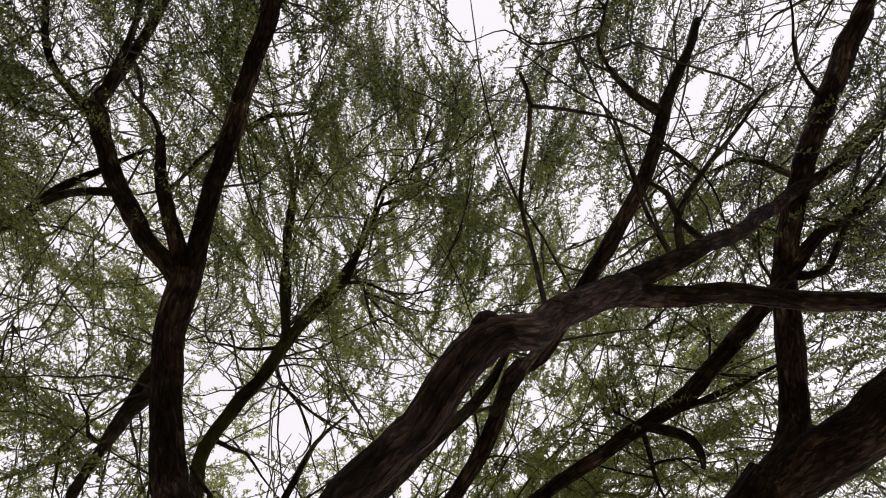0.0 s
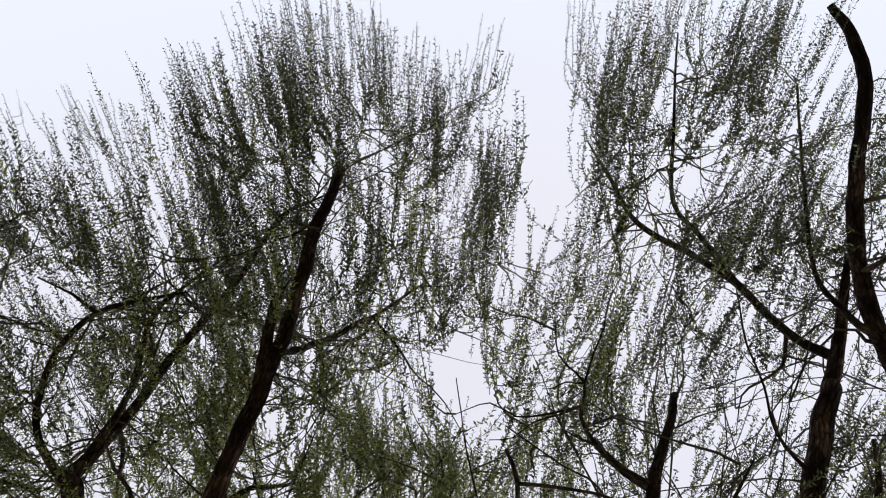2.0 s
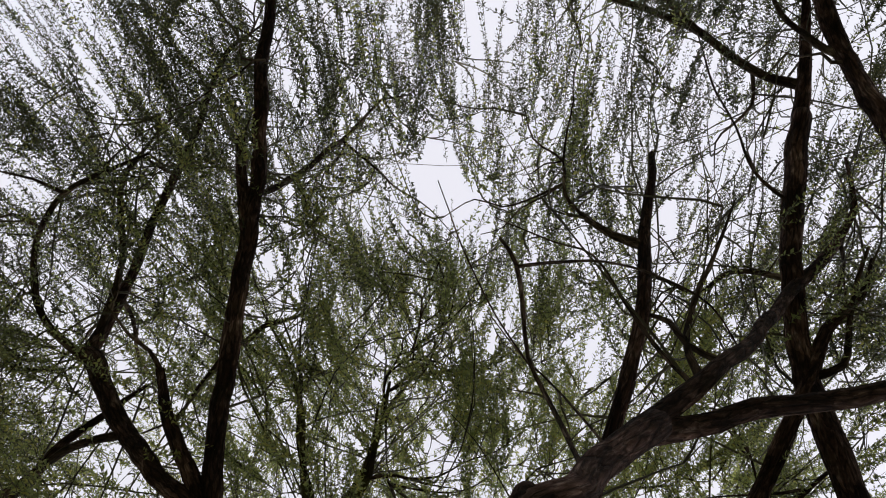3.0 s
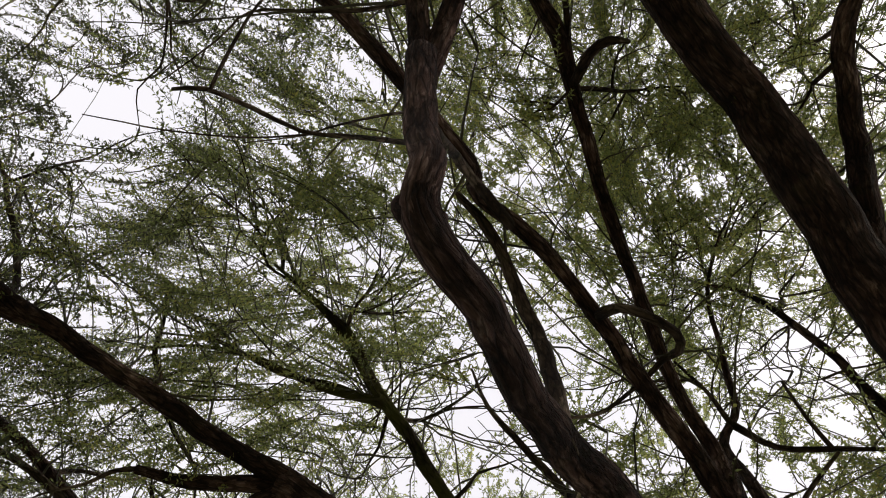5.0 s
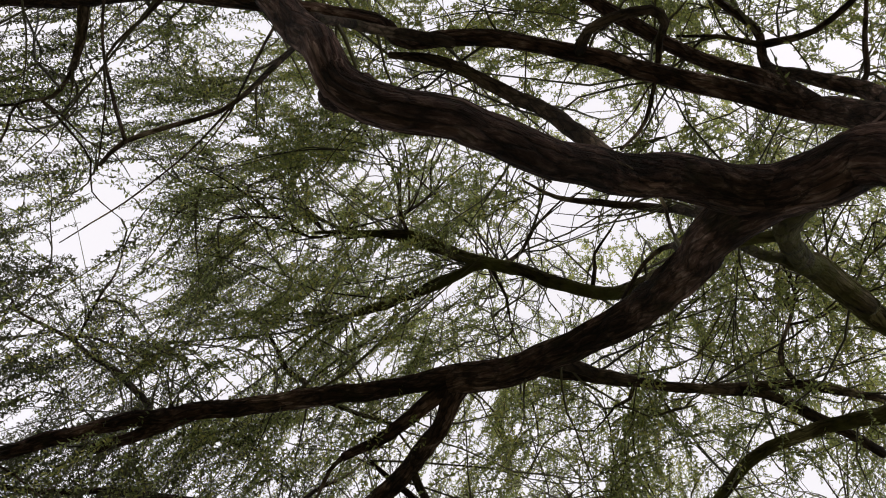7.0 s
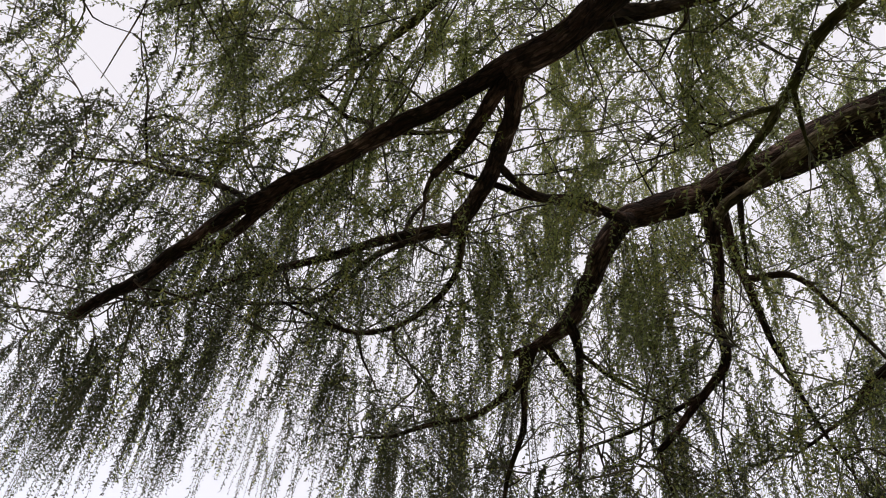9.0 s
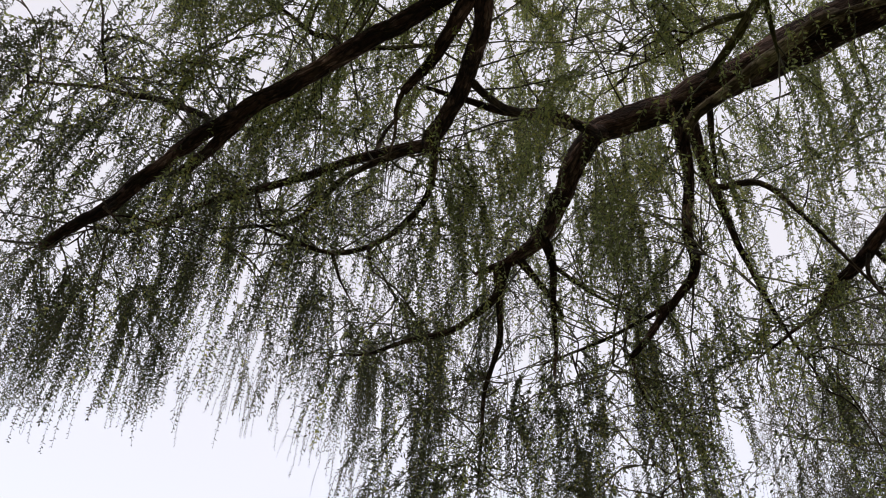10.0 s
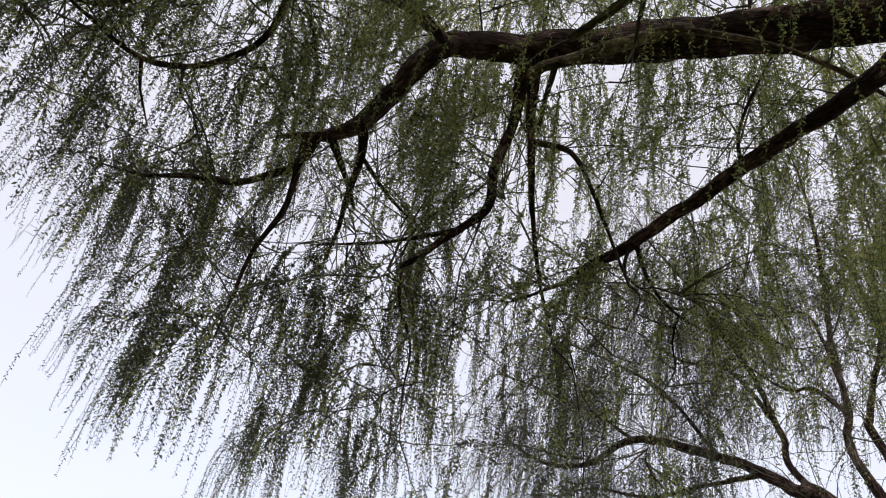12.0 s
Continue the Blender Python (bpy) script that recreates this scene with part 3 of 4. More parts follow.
grow("branch", limb_d, [(-0.95, 3.26, 4.92, 0.031), (-1.05, 3.33, 4.74, 0.028), (-1.20, 3.40, 4.69, 0.024), (-1.40, 3.45, 4.63, 0.020), (-1.71, 3.46, 4.63, 0.016), (-1.98, 3.48, 4.61, 0.011), (-2.19, 3.39, 4.58, 0.005)])
grow("branch", limb_d, [(-0.76, 3.24, 5.04, 0.039), (-0.69, 3.14, 4.95, 0.034), (-0.67, 3.32, 4.85, 0.024), (-0.72, 3.45, 4.68, 0.019), (-0.76, 3.62, 4.54, 0.014), (-0.83, 3.79, 4.39, 0.008)])
grow("branch", limb_d, [(-0.88, 3.26, 4.94, 0.029), (-0.76, 3.39, 4.75, 0.017), (-0.68, 3.52, 4.61, 0.010)])
grow("branch", limb_d, [(-0.67, 3.32, 4.85, 0.016), (-0.48, 3.55, 4.76, 0.011), (-0.29, 3.73, 4.72, 0.007)])
grow("branch", limb_d, [(-1.02, 3.25, 4.90, 0.025), (-1.07, 3.48, 4.55, 0.019), (-1.24, 3.67, 4.32, 0.014), (-1.33, 3.87, 4.07, 0.011), (-1.39, 3.98, 3.85, 0.006)])
grow("branch", limb_d, [(-0.21, 3.01, 5.61, 0.049), (-0.29, 2.81, 5.44, 0.035), (-0.46, 2.57, 5.35, 0.028), (-0.69, 2.42, 5.29, 0.023), (-0.87, 2.24, 5.25, 0.019), (-1.06, 2.10, 5.28, 0.009)])
grow("branch", limb_d, [(0.24, 3.05, 5.75, 0.058), (0.23, 3.22, 5.33, 0.036), (0.14, 3.38, 4.97, 0.032), (0.12, 3.51, 4.74, 0.029), (-0.10, 3.65, 4.59, 0.024), (-0.26, 3.77, 4.50, 0.021), (-0.36, 3.81, 4.44, 0.018)])
grow("branch", limb_d, [(-0.04, 3.61, 4.63, 0.019), (-0.34, 3.71, 4.58, 0.013), (-0.59, 3.77, 4.55, 0.010), (-0.90, 3.81, 4.51, 0.005)])
grow("branch", limb_d, [(-0.35, 3.81, 4.45, 0.015), (-0.33, 3.95, 4.24, 0.010), (-0.23, 4.07, 4.04, 0.008), (-0.23, 4.22, 3.77, 0.006), (-0.21, 4.33, 3.52, 0.003)])
grow("branch", limb_d, [(0.31, 3.06, 5.78, 0.046), (0.33, 3.24, 5.37, 0.030), (0.35, 3.30, 5.17, 0.026), (0.38, 3.45, 4.93, 0.020), (0.45, 3.63, 4.63, 0.015), (0.54, 3.81, 4.38, 0.010), (0.63, 3.94, 4.15, 0.005)])
grow("branch", limb_d, [(0.35, 3.30, 5.17, 0.024), (0.59, 3.27, 5.09, 0.016), (0.75, 3.36, 4.88, 0.013), (0.89, 3.51, 4.66, 0.010), (1.07, 3.68, 4.38, 0.005)])
grow("branch", limb_d, [(0.40, 3.04, 5.78, 0.027), (0.44, 3.03, 5.66, 0.023), (0.40, 3.17, 5.42, 0.015), (0.37, 3.25, 5.21, 0.010)])
grow("branch", limb_d, [(1.15, 2.81, 5.75, 0.029), (1.04, 2.69, 5.66, 0.025), (1.45, 2.50, 5.39, 0.018), (1.73, 2.42, 5.19, 0.015), (1.95, 2.42, 5.06, 0.014), (2.16, 2.43, 4.91, 0.009)], BARK_PALE, "pale grey-green side branch")
grow("branch", limb_e, [(1.51, 2.97, 4.85, 0.015), (1.46, 2.84, 4.98, 0.010), (1.48, 2.67, 5.12, 0.009), (1.53, 2.48, 5.24, 0.006)])
grow("branch", limb_e, [(1.06, 3.55, 4.68, 0.017), (1.21, 3.77, 4.55, 0.011), (1.46, 3.99, 4.48, 0.010), (1.87, 4.19, 4.49, 0.007)])
grow("branch", limb_k, [(-0.41, -0.07, 4.65, 0.025), (-0.57, -0.10, 4.46, 0.021), (-0.63, -0.13, 4.19, 0.017), (-0.59, -0.13, 3.67, 0.012)])
grow("branch", limb_b, [(0.16, 0.23, 3.63, 0.005), (0.26, 0.29, 3.72, 0.006), (0.32, 0.37, 3.80, 0.006), (0.36, 0.49, 3.98, 0.005)], BARK_PALE, "pale dry aerial root on the bark")
grow("branch", limb_b, [(0.01, 0.21, 3.53, 0.004), (0.01, 0.25, 3.53, 0.006), (0.04, 0.29, 3.59, 0.003)], BARK_PALE, "pale dry aerial root on the bark")
grow("branch", limb_f, [(0.73, 0.56, 4.21, 0.021), (0.59, 0.58, 4.19, 0.018), (0.80, 0.75, 4.63, 0.021), (0.96, 0.84, 4.72, 0.020)], BARK_MOSS)
grow("branch", limb_a, [(-0.06, 1.16, 4.58, 0.032), (0.25, 1.38, 4.90, 0.023), (0.55, 1.47, 5.05, 0.021), (0.85, 1.51, 5.21, 0.019), (1.12, 1.50, 5.26, 0.012)])
grow("branch", limb_tb, [(3.42, 7.48, 6.53, 0.022), (3.09, 7.51, 6.95, 0.019), (2.56, 7.77, 7.23, 0.015), (1.94, 7.88, 7.51, 0.008)])
grow("branch", limb_tb, [(3.80, 7.51, 5.67, 0.030), (3.41, 7.64, 6.33, 0.021), (2.99, 7.94, 6.54, 0.017), (2.47, 8.02, 6.91, 0.010)])
grow("branch", limb_ta, [(3.26, 7.82, 5.30, 0.025), (2.75, 7.95, 6.05, 0.019), (2.27, 8.12, 6.45, 0.015), (1.68, 8.31, 6.78, 0.008)])
grow("branch", limb_ta, [(2.43, 8.29, 5.59, 0.024), (2.00, 8.46, 5.95, 0.017), (1.38, 8.56, 6.22, 0.012), (0.80, 8.65, 6.42, 0.008)])
grow("branch", limb_ta, [(3.64, 7.60, 5.08, 0.034), (3.16, 8.04, 5.05, 0.024), (2.66, 8.47, 4.99, 0.021), (2.08, 8.80, 5.13, 0.014), (1.65, 9.04, 5.05, 0.007)])
grow("branch", limb_tc, [(4.28, 6.88, 5.84, 0.024), (3.99, 6.76, 6.62, 0.017), (3.67, 7.00, 6.72, 0.014), (3.40, 7.26, 6.92, 0.007)])
grow("branch", limb_tc, [(4.31, 6.92, 5.57, 0.028), (4.06, 7.06, 5.89, 0.021), (3.90, 7.34, 6.00, 0.018), (3.52, 7.55, 6.41, 0.009)])


# ---- foliage ----
def polygons_mesh(name, verts, size, mat, smooth=False):
    """A mesh of separate polygons of one size; verts: rows of corners in order."""
    me = bpy.data.meshes.new(name)
    count = len(verts)
    me.vertices.add(count)
    me.vertices.foreach_set("co", verts.astype(np.float32).ravel())
    me.loops.add(count)
    me.loops.foreach_set("vertex_index", np.arange(count, dtype=np.int32))
    me.polygons.add(count // size)
    me.polygons.foreach_set("loop_start", np.arange(0, count, size, dtype=np.int32))
    me.materials.append(mat)
    me.update(calc_edges=True)
    return me


def indexed_mesh(name, verts, faces, mat):
    me = bpy.data.meshes.new(name)
    me.vertices.add(len(verts))
    me.vertices.foreach_set("co", verts.astype(np.float32).ravel())
    me.loops.add(faces.size)
    me.loops.foreach_set("vertex_index", faces.astype(np.int32).ravel())
    me.polygons.add(len(faces))
    me.polygons.foreach_set("loop_start", np.arange(0, faces.size, faces.shape[1], dtype=np.int32))
    me.materials.append(mat)
    me.update(calc_edges=True)
    return me


def unit(v):
    return v / (np.linalg.norm(v, axis=-1, keepdims=True) + 1e-9)


def thin_tubes(paths, r0, r1):
    """Vertices and faces of three-sided twigs; paths: n lines of k places."""
    n, k = paths.shape[:2]
    d = np.gradient(paths, axis=1)
    d = unit(d)
    ref = np.where(np.abs(d[..., 2:3]) > 0.9, np.array([1.0, 0, 0]), np.array([0, 0, 1.0]))
    s = unit(np.cross(d, ref))
    u = np.cross(d, s)
    r = (r0[:, None] + (r1 - r0)[:, None] * np.linspace(0, 1, k)[None])[..., None]
    rings = np.stack([paths + r * (s * math.cos(a) + u * math.sin(a)) for a in (0, 2.094, 4.189)], 2)
    base = (np.arange(n)[:, None] * k + np.arange(k - 1)[None]) * 3
    quads = [np.stack([base + a, base + b, base + 3 + b, base + 3 + a], -1) for a, b in ((0, 1), (1, 2), (2, 0))]
    return rings.reshape(-1, 3), np.concatenate([q.reshape(-1, 4) for q in quads])


def leaves_on(paths, lengths, rng, gap, size, first=0.05):
    """Narrow leaves, four corners each, along the strands."""
    n, k = paths.shape[:2]
    count = np.maximum((lengths / gap).astype(int), 1)
    who = np.repeat(np.arange(n), count)
    number = np.arange(len(who)) - np.repeat(np.cumsum(count) - count, count)
    at = first + (1 - first) * (number + rng.random(len(who)) * 0.5 + 0.25) / count[who]
    f = at * (k - 1)
    i = np.minimum(f.astype(int), k - 2)
    w = (f - i)[:, None]
    p = paths[who, i] * (1 - w) + paths[who, i + 1] * w
    d = unit(paths[who, i + 1] - paths[who, i])
    across = unit(np.cross(d, unit(rng.normal(size=(n, 3)))[who]))
    turn = (number * 2.6 + rng.normal(size=len(who)) * 0.5)[:, None]
    out = across * np.cos(turn) + np.cross(d, across) * np.sin(turn)
    axis = unit(d * rng.uniform(0.2, 0.9, (len(p), 1)) + out * rng.uniform(0.6, 1.0, (len(p), 1)))
    side = unit(np.cross(axis, rng.normal(size=p.shape)))
    length = size * rng.uniform(0.6, 1.25, (len(p), 1)) * (1 - 0.35 * at[:, None])
    wide = length * rng.uniform(0.16, 0.25, (len(p), 1))
    mid = p + axis * length * 0.45 + np.cross(axis, side) * wide * 0.35
    near = np.linalg.norm(p - EYE, axis=1) < 4.6
    tip = p + axis * length
    whole = np.stack([p, mid + side * wide, tip, mid - side * wide], 1)[near].reshape(-1, 3)
    folded = np.stack([p, mid + side * wide * 2.0, tip], 1)[~near].reshape(-1, 3)
    return whole, folded


def lowest(az):
    """Elevation in degrees, seen from under the crown, at which the hanging strands end."""
    return np.interp(az, (-180, -140, -105, -86, -72, -57, -50, -44, -40, -36, -33, -30, -28, -22, 0, 40, 90, 180),
                     (34, 24, 15, 20, 27, 22.5, 25.5, 26, 27.5, 27, 26, 22.5, 18, 14, 11, 13, 28, 36))


# Openings in the crown through which the sky shows: azimuth, elevation, half width in degrees.
OPENINGS = np.array(((-77, 29, 2.3), (-79, 34, 2.3), (-79, 37, 2.2), (-78, 42, 1.7), (-77, 46, 1.2), (-76, 56, 1.3), (-92, 64, 1.1), (-97, 67, 0.9), (-21, 58, 1.1), (-106, 63, 1.0), (-80, 64, 0.9), (2, 29, 1.2), (2, 25, 1.0), (-30, 41, 1.3), (6, 21, 1.3), (11, 40, 1.2), (-33, 42, 1.2), (-17, 59, 1.2), (4, 40, 1.2), (-71, 49, 1.4), (-71, 53, 1.3), (105, 72, 1.4), (88, 73, 1.4), (-44, 35, 1.0), (1, 31, 1.0), (3, 22, 1.3), (0, 26, 0.8), (-81, 43, 1.5), (7, 20, 1.6)))
EYE = np.array((0.0, 0.0, 1.62))


def bearings(p):
    v = p - EYE
    h = np.hypot(v[..., 0], v[..., 1])
    return np.degrees(np.arctan2(v[..., 0], v[..., 1])), np.degrees(np.arctan2(v[..., 2], h)), h


def in_opening(p):
    az, el, _ = bearings(p)
    hit = np.zeros(az.shape, bool)
    ragged = 1.0 + 0.3 * (np.sin(az * 1.7 + 0.6 * el) + np.sin(el * 2.3 - 0.9 * az + 1.0) + np.sin(az * 3.9 - el * 3.1))
    for a, e, r in OPENINGS:
        d = np.hypot((az - a) * np.cos(np.radians(el)), el - e)
        hit |= d < r * ragged
    return hit


# Fuller and thinner parts of the crown: azimuth, elevation, more or less growth than the rest.
FULLNESS = np.array(((-28, 53, 1.71), (-97, 32, 1), (161, 74, 0.94), (27, 26, 1.7), (-23, 20, 1.13), (-89, 68, 0.95), (-60, 35, 1.16), (19, 76, 1.74), (8, 44, 2.15), (-123, 57, 0.55), (-82, 47, 0.99), (-41, 24, 1), (32, 48, 1.6), (-57, 55, 1.02), (-15, 35, 1.21), (-145, 66, 1.05), (-40, 69, 1.94), (10, 26, 0.3), (75, 72, 1.43), (-124, 80, 1.46), (-7, 24, 0.67), (-33, 41, 0.82), (-80, 35, 1.07), (-97, 55, 1.12), (-5, 52, 1.19), (-46, 35, 0.89), (29, 37, 1.1), (-103, 43, 0.79), (14, 55, 1.84), (-27, 31, 0.82), (115, 78, 1.43), (-51, 45, 0.95)))


def fullness(p):
    az, el, _ = bearings(p)
    total, weight = 0.25, 0.25
    for a, e, more in FULLNESS:
        c = np.sin(np.radians(el)) * math.sin(math.radians(e)) + np.cos(np.radians(el)) * math.cos(math.radians(e)) * np.cos(np.radians(az - a))
        g = np.exp(-((np.degrees(np.arccos(np.clip(c, -1, 1))) / 7.5) ** 2))
        total, weight = total + g * more, weight + g
    return total / weight


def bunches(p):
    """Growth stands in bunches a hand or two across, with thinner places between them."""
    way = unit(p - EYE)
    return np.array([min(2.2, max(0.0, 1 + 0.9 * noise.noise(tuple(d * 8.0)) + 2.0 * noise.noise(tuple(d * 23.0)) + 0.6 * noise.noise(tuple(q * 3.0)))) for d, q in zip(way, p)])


def chinks(p):
    """Small gaps all over the crown where the sky shows through."""
    return np.array([noise.noise(tuple(d * 31.0 + 5.0)) < -0.31 for d in unit(p - EYE)])


def before_wood(p):
    """True for places on the inner side of a thick limb: the strands grow on its outer side."""
    thick = [q for q in NODES if q[2] > 0.03][::2]
    wood = np.array([q[0] for q in thick]) - EYE
    far = np.linalg.norm(wood, axis=1)
    spread = np.array([q[2] for q in thick]) / far + 0.012
    v = p - EYE
    d = np.linalg.norm(v, axis=1)
    hit = np.zeros(len(p), bool)
    for way, r, w in zip(wood / far[:, None], far, spread):
        hit |= (v @ way > d * np.cos(w)) & (d < r)
    return hit


def hang(start, way, length, droop, rng, k=5, loose=0.07):
    """Strands that leave their twig along way and bend down under their weight."""
    n = len(start)
    s = np.linspace(0, 1, k - 1)[None, :, None]
    bend = np.clip(s * droop[:, None, None], 0, 1)
    bend = bend * bend * (3 - 2 * bend)
    lean = way * np.array([1, 1, 0]) * 0.16
    d = unit(way[:, None] * (1 - bend) + (np.array([0, 0, -1.0]) + lean)[:, None] * bend + rng.normal(size=(n, k - 1, 3)) * loose)
    steps = d * (length / (k - 1))[:, None, None]
    return np.concatenate([start[:, None], start[:, None] + np.cumsum(steps, 1)], 1)


def twigs_to(targets, nodes, tangents, rng, k=8, reach=2.4):
    """Curved twigs from the nearest wood to each target."""
    lines, kept, origin = [], [], []
    for t in targets:
        d = np.linalg.norm(nodes - t, axis=1)
        j = int(np.argmin(d + rng.random(len(d)) * 0.25))
        if d[j] > reach:
            continue
        p0, p3 = nodes[j], t
        far = d[j]
        p1 = p0 + (unit(p3 - p0) * 0.25 + tangents[j] * 0.25 + np.array((0, 0, 0.18))) * far
        p2 = p0 + (p3 - p0) * 0.7 + np.array((0, 0, 0.16)) * far + rng.normal(size=3) * 0.08 * far
        s = np.linspace(0, 1, k)[:, None]
        line = (1 - s) ** 3 * p0 + 3 * s * (1 - s) ** 2 * p1 + 3 * s * s * (1 - s) * p2 + s**3 * p3
        line[1:] += rng.normal(size=(k - 1, 3)) * 0.008 * far
        lines.append(line)
        origin.append(j)
    return np.array(lines), np.array(origin)


HEM = []  # a dozen strands of one metre, shared by all that hang at the crown's hem


def hem_strand(tree, path, length, j):
    if not HEM:
        r = np.random.default_rng(3)
        for _ in range(12):
            p = hang(np.zeros((1, 3)), unit(np.array([[1.0, r.uniform(-0.2, 0.2), 0.1]])), np.ones(1), np.array([r.uniform(1.6, 2.4)]), r, 9)
            v, q = thin_tubes(p, np.array([0.0022]), np.array([0.0008]))
            corners = np.concatenate(leaves_on(p + EYE, np.ones(1), r, 0.0115, 0.027)[:1]) - EYE
            me = indexed_mesh("strand", np.concatenate([v, corners]), np.concatenate([q, np.arange(len(corners)).reshape(-1, 4) + len(v)]), TWIG)
            me.materials.append(LEAF_BACKLIT)
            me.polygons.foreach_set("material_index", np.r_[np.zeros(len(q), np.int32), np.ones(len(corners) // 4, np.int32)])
            HEM.append(me)
    ob = new("strand", HEM[int(j) % 12])
    ob.parent = tree
    way = path[2] - path[0]
    ob.matrix_basis = Matrix.LocRotScale(Vector(path[0]), Euler((0, 0, math.atan2(way[1], way[0]))), Vector((length,) * 3))


def crown(tree, targets, rng, per_metre, leaf_gap, leaf_size, mat, centre, long_strands=1.0, tidy=True):
    mine = [q for q in NODES if q[3] == tree.name]
    usable = [q for q in mine if q[2] < 0.075]
    nodes = np.array([q[0] for q in usable])
    tangents = np.array([q[1] for q in usable])
    lines, origin = twigs_to(targets, nodes, tangents, rng)
    span = np.linalg.norm(np.diff(lines, axis=1), axis=2).sum(1)
    # Each twig carries arching shoots, and each shoot a comb of parallel hanging strands, with gaps between the combs.
    combs = np.maximum((span * per_metre / 7).astype(int), 2)
    twig_of = np.repeat(np.arange(len(lines)), combs)
    f = (0.2 + 0.78 * rng.random(len(twig_of)) ** 0.6) * (lines.shape[1] - 1)
    i = np.minimum(f.astype(int), lines.shape[1] - 2)
    w = (f - i)[:, None]
    root = lines[twig_of, i] * (1 - w) + lines[twig_of, i + 1] * w
    ahead = unit(lines[twig_of, i + 1] - lines[twig_of, i])
    outward = unit((root - centre) * np.array([1, 1, 0]))
    shoot_length = rng.uniform(0.18, 0.55, len(root))
    shoots = hang(root, unit(ahead * 0.6 + outward * 0.4 + rng.normal(size=root.shape) * 0.3 + np.array((0, 0, 0.12))), shoot_length, rng.uniform(0.45, 1.0, len(root)), rng, 5, 0.05)
    grown = np.ones(len(root), bool)
    if tidy:
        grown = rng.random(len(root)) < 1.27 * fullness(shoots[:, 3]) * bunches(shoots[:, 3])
    shoots, shoot_length = shoots[grown], shoot_length[grown]
    comb_length = rng.uniform(0.55, 1.2, len(shoots))
    comb_end = rng.random(len(shoots)) ** 1.6 * 0.75
    group = np.repeat(np.arange(len(shoots)), rng.integers(5, 11, len(shoots)))
    f = (0.08 + 0.9 * rng.random(len(group))) * 4
    i = np.minimum(f.astype(int), 3)
    w = (f - i)[:, None]
    start = shoots[group, i] * (1 - w) + shoots[group, i + 1] * w
    way = unit(unit(shoots[group, i + 1] - shoots[group, i]) + rng.normal(size=start.shape) * (0.15 + 0.3 * np.exp(-np.hypot(*(start - centre)[:, :2].T) / 2.0))[:, None])
    off = start - centre
    flat = np.hypot(off[:, 0], off[:, 1])
    length = np.clip(0.34 + 0.15 * flat, 0.42, 1.08) * comb_length[group] * rng.uniform(0.7, 1.1, len(start)) * long_strands
    droop = np.clip(0.6 + 0.3 * flat, 0.8, 2.4) * rng.uniform(0.9, 1.15, len(start))
    if tidy:
        az, el, h = bearings(start)
        floor_z = EYE[2] + (h + 0.1) * np.tan(np.radians(lowest(az))) + rng.random(len(start)) ** 2 * 0.3 + comb_end[group]
        length = np.minimum(length, np.maximum(start[:, 2] - floor_z, 0) * 1.25 + 0.04)
    strands = hang(start, way, length, droop, rng, 5, 0.06)
    keep = length > 0.12
    if tidy:
        keep &= ~in_opening(strands[:, ::2]).any(1)
        near = np.linalg.norm(strands - EYE, axis=2).min(1)
        keep &= near > 2.75 + 0.5 * rng.random(len(near))
        az, el, h = bearings(strands)
        keep &= (el > lowest(az) - 1.5).all(1)
        keep &= ~(chinks(strands[:, 2]) | chinks(strands[:, 3]))
        hides = before_wood(strands[:, 1]) | before_wood(strands[:, 2]) | before_wood(strands[:, 3]) | before_wood(strands[:, 4])
        keep &= ~(hides & (rng.random(len(strands)) < 0.85))
    bearing_strands = np.bincount(group[keep], minlength=len(shoots)) > 1
    if tidy:
        bearing_strands &= ~in_opening(shoots).any(1) & ~before_wood(shoots[:, 2]) & ~before_wood(shoots[:, 4])
    shoots, shoot_length = shoots[bearing_strands], shoot_length[bearing_strands]
    strands, length = strands[keep], length[keep]
    if tidy:
        clear_lines = (np.linalg.norm(lines - EYE, axis=2).min(1) > 2.3) & ~in_opening(lines[:, 3:]).any(1)
        clear_lines &= ~((before_wood(lines[:, 4]) | before_wood(lines[:, 6])) & (rng.random(len(lines)) < 0.7))
        lines, span = lines[clear_lines], span[clear_lines]
    if tidy:
        az, el, h = bearings(strands[:, -1])
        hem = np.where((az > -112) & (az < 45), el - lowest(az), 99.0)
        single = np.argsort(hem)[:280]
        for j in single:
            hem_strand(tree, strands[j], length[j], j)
        rest = np.ones(len(strands), bool)
        rest[single] = False
        strands, length = strands[rest], length[rest]
    n = len(lines)
    first = np.argsort(np.linalg.norm(lines.mean(1) - EYE, axis=1))[:300]
    thick = rng.uniform(0.0045, 0.0085, n)
    for j in first:
        v, q = thin_tubes(lines[j : j + 1], thick[j : j + 1], np.full(1, 0.0018))
        ob = new("twig", indexed_mesh("twig", v, q, BARK_THIN_TWIG))
        ob.parent = tree
    rest = np.ones(n, bool)
    rest[first] = False
    if rest.any():
        v, q = thin_tubes(lines[rest], thick[rest], np.full(rest.sum(), 0.0018))
        ob = new("brushwood", indexed_mesh("brushwood", v, q, BARK_THIN_TWIG))
        ob.parent = tree
        tagged(ob, "thin brown twigs that carry the strands", kind="stuff")
    v, q = thin_tubes(shoots, rng.uniform(0.0024, 0.0036, len(shoots)), np.full(len(shoots), 0.0014))
    ob = new("brushwood", indexed_mesh("brushwood", v, q, TWIG))
    ob.parent = tree
    tagged(ob, "fine arching shoots with hanging strands", kind="stuff")
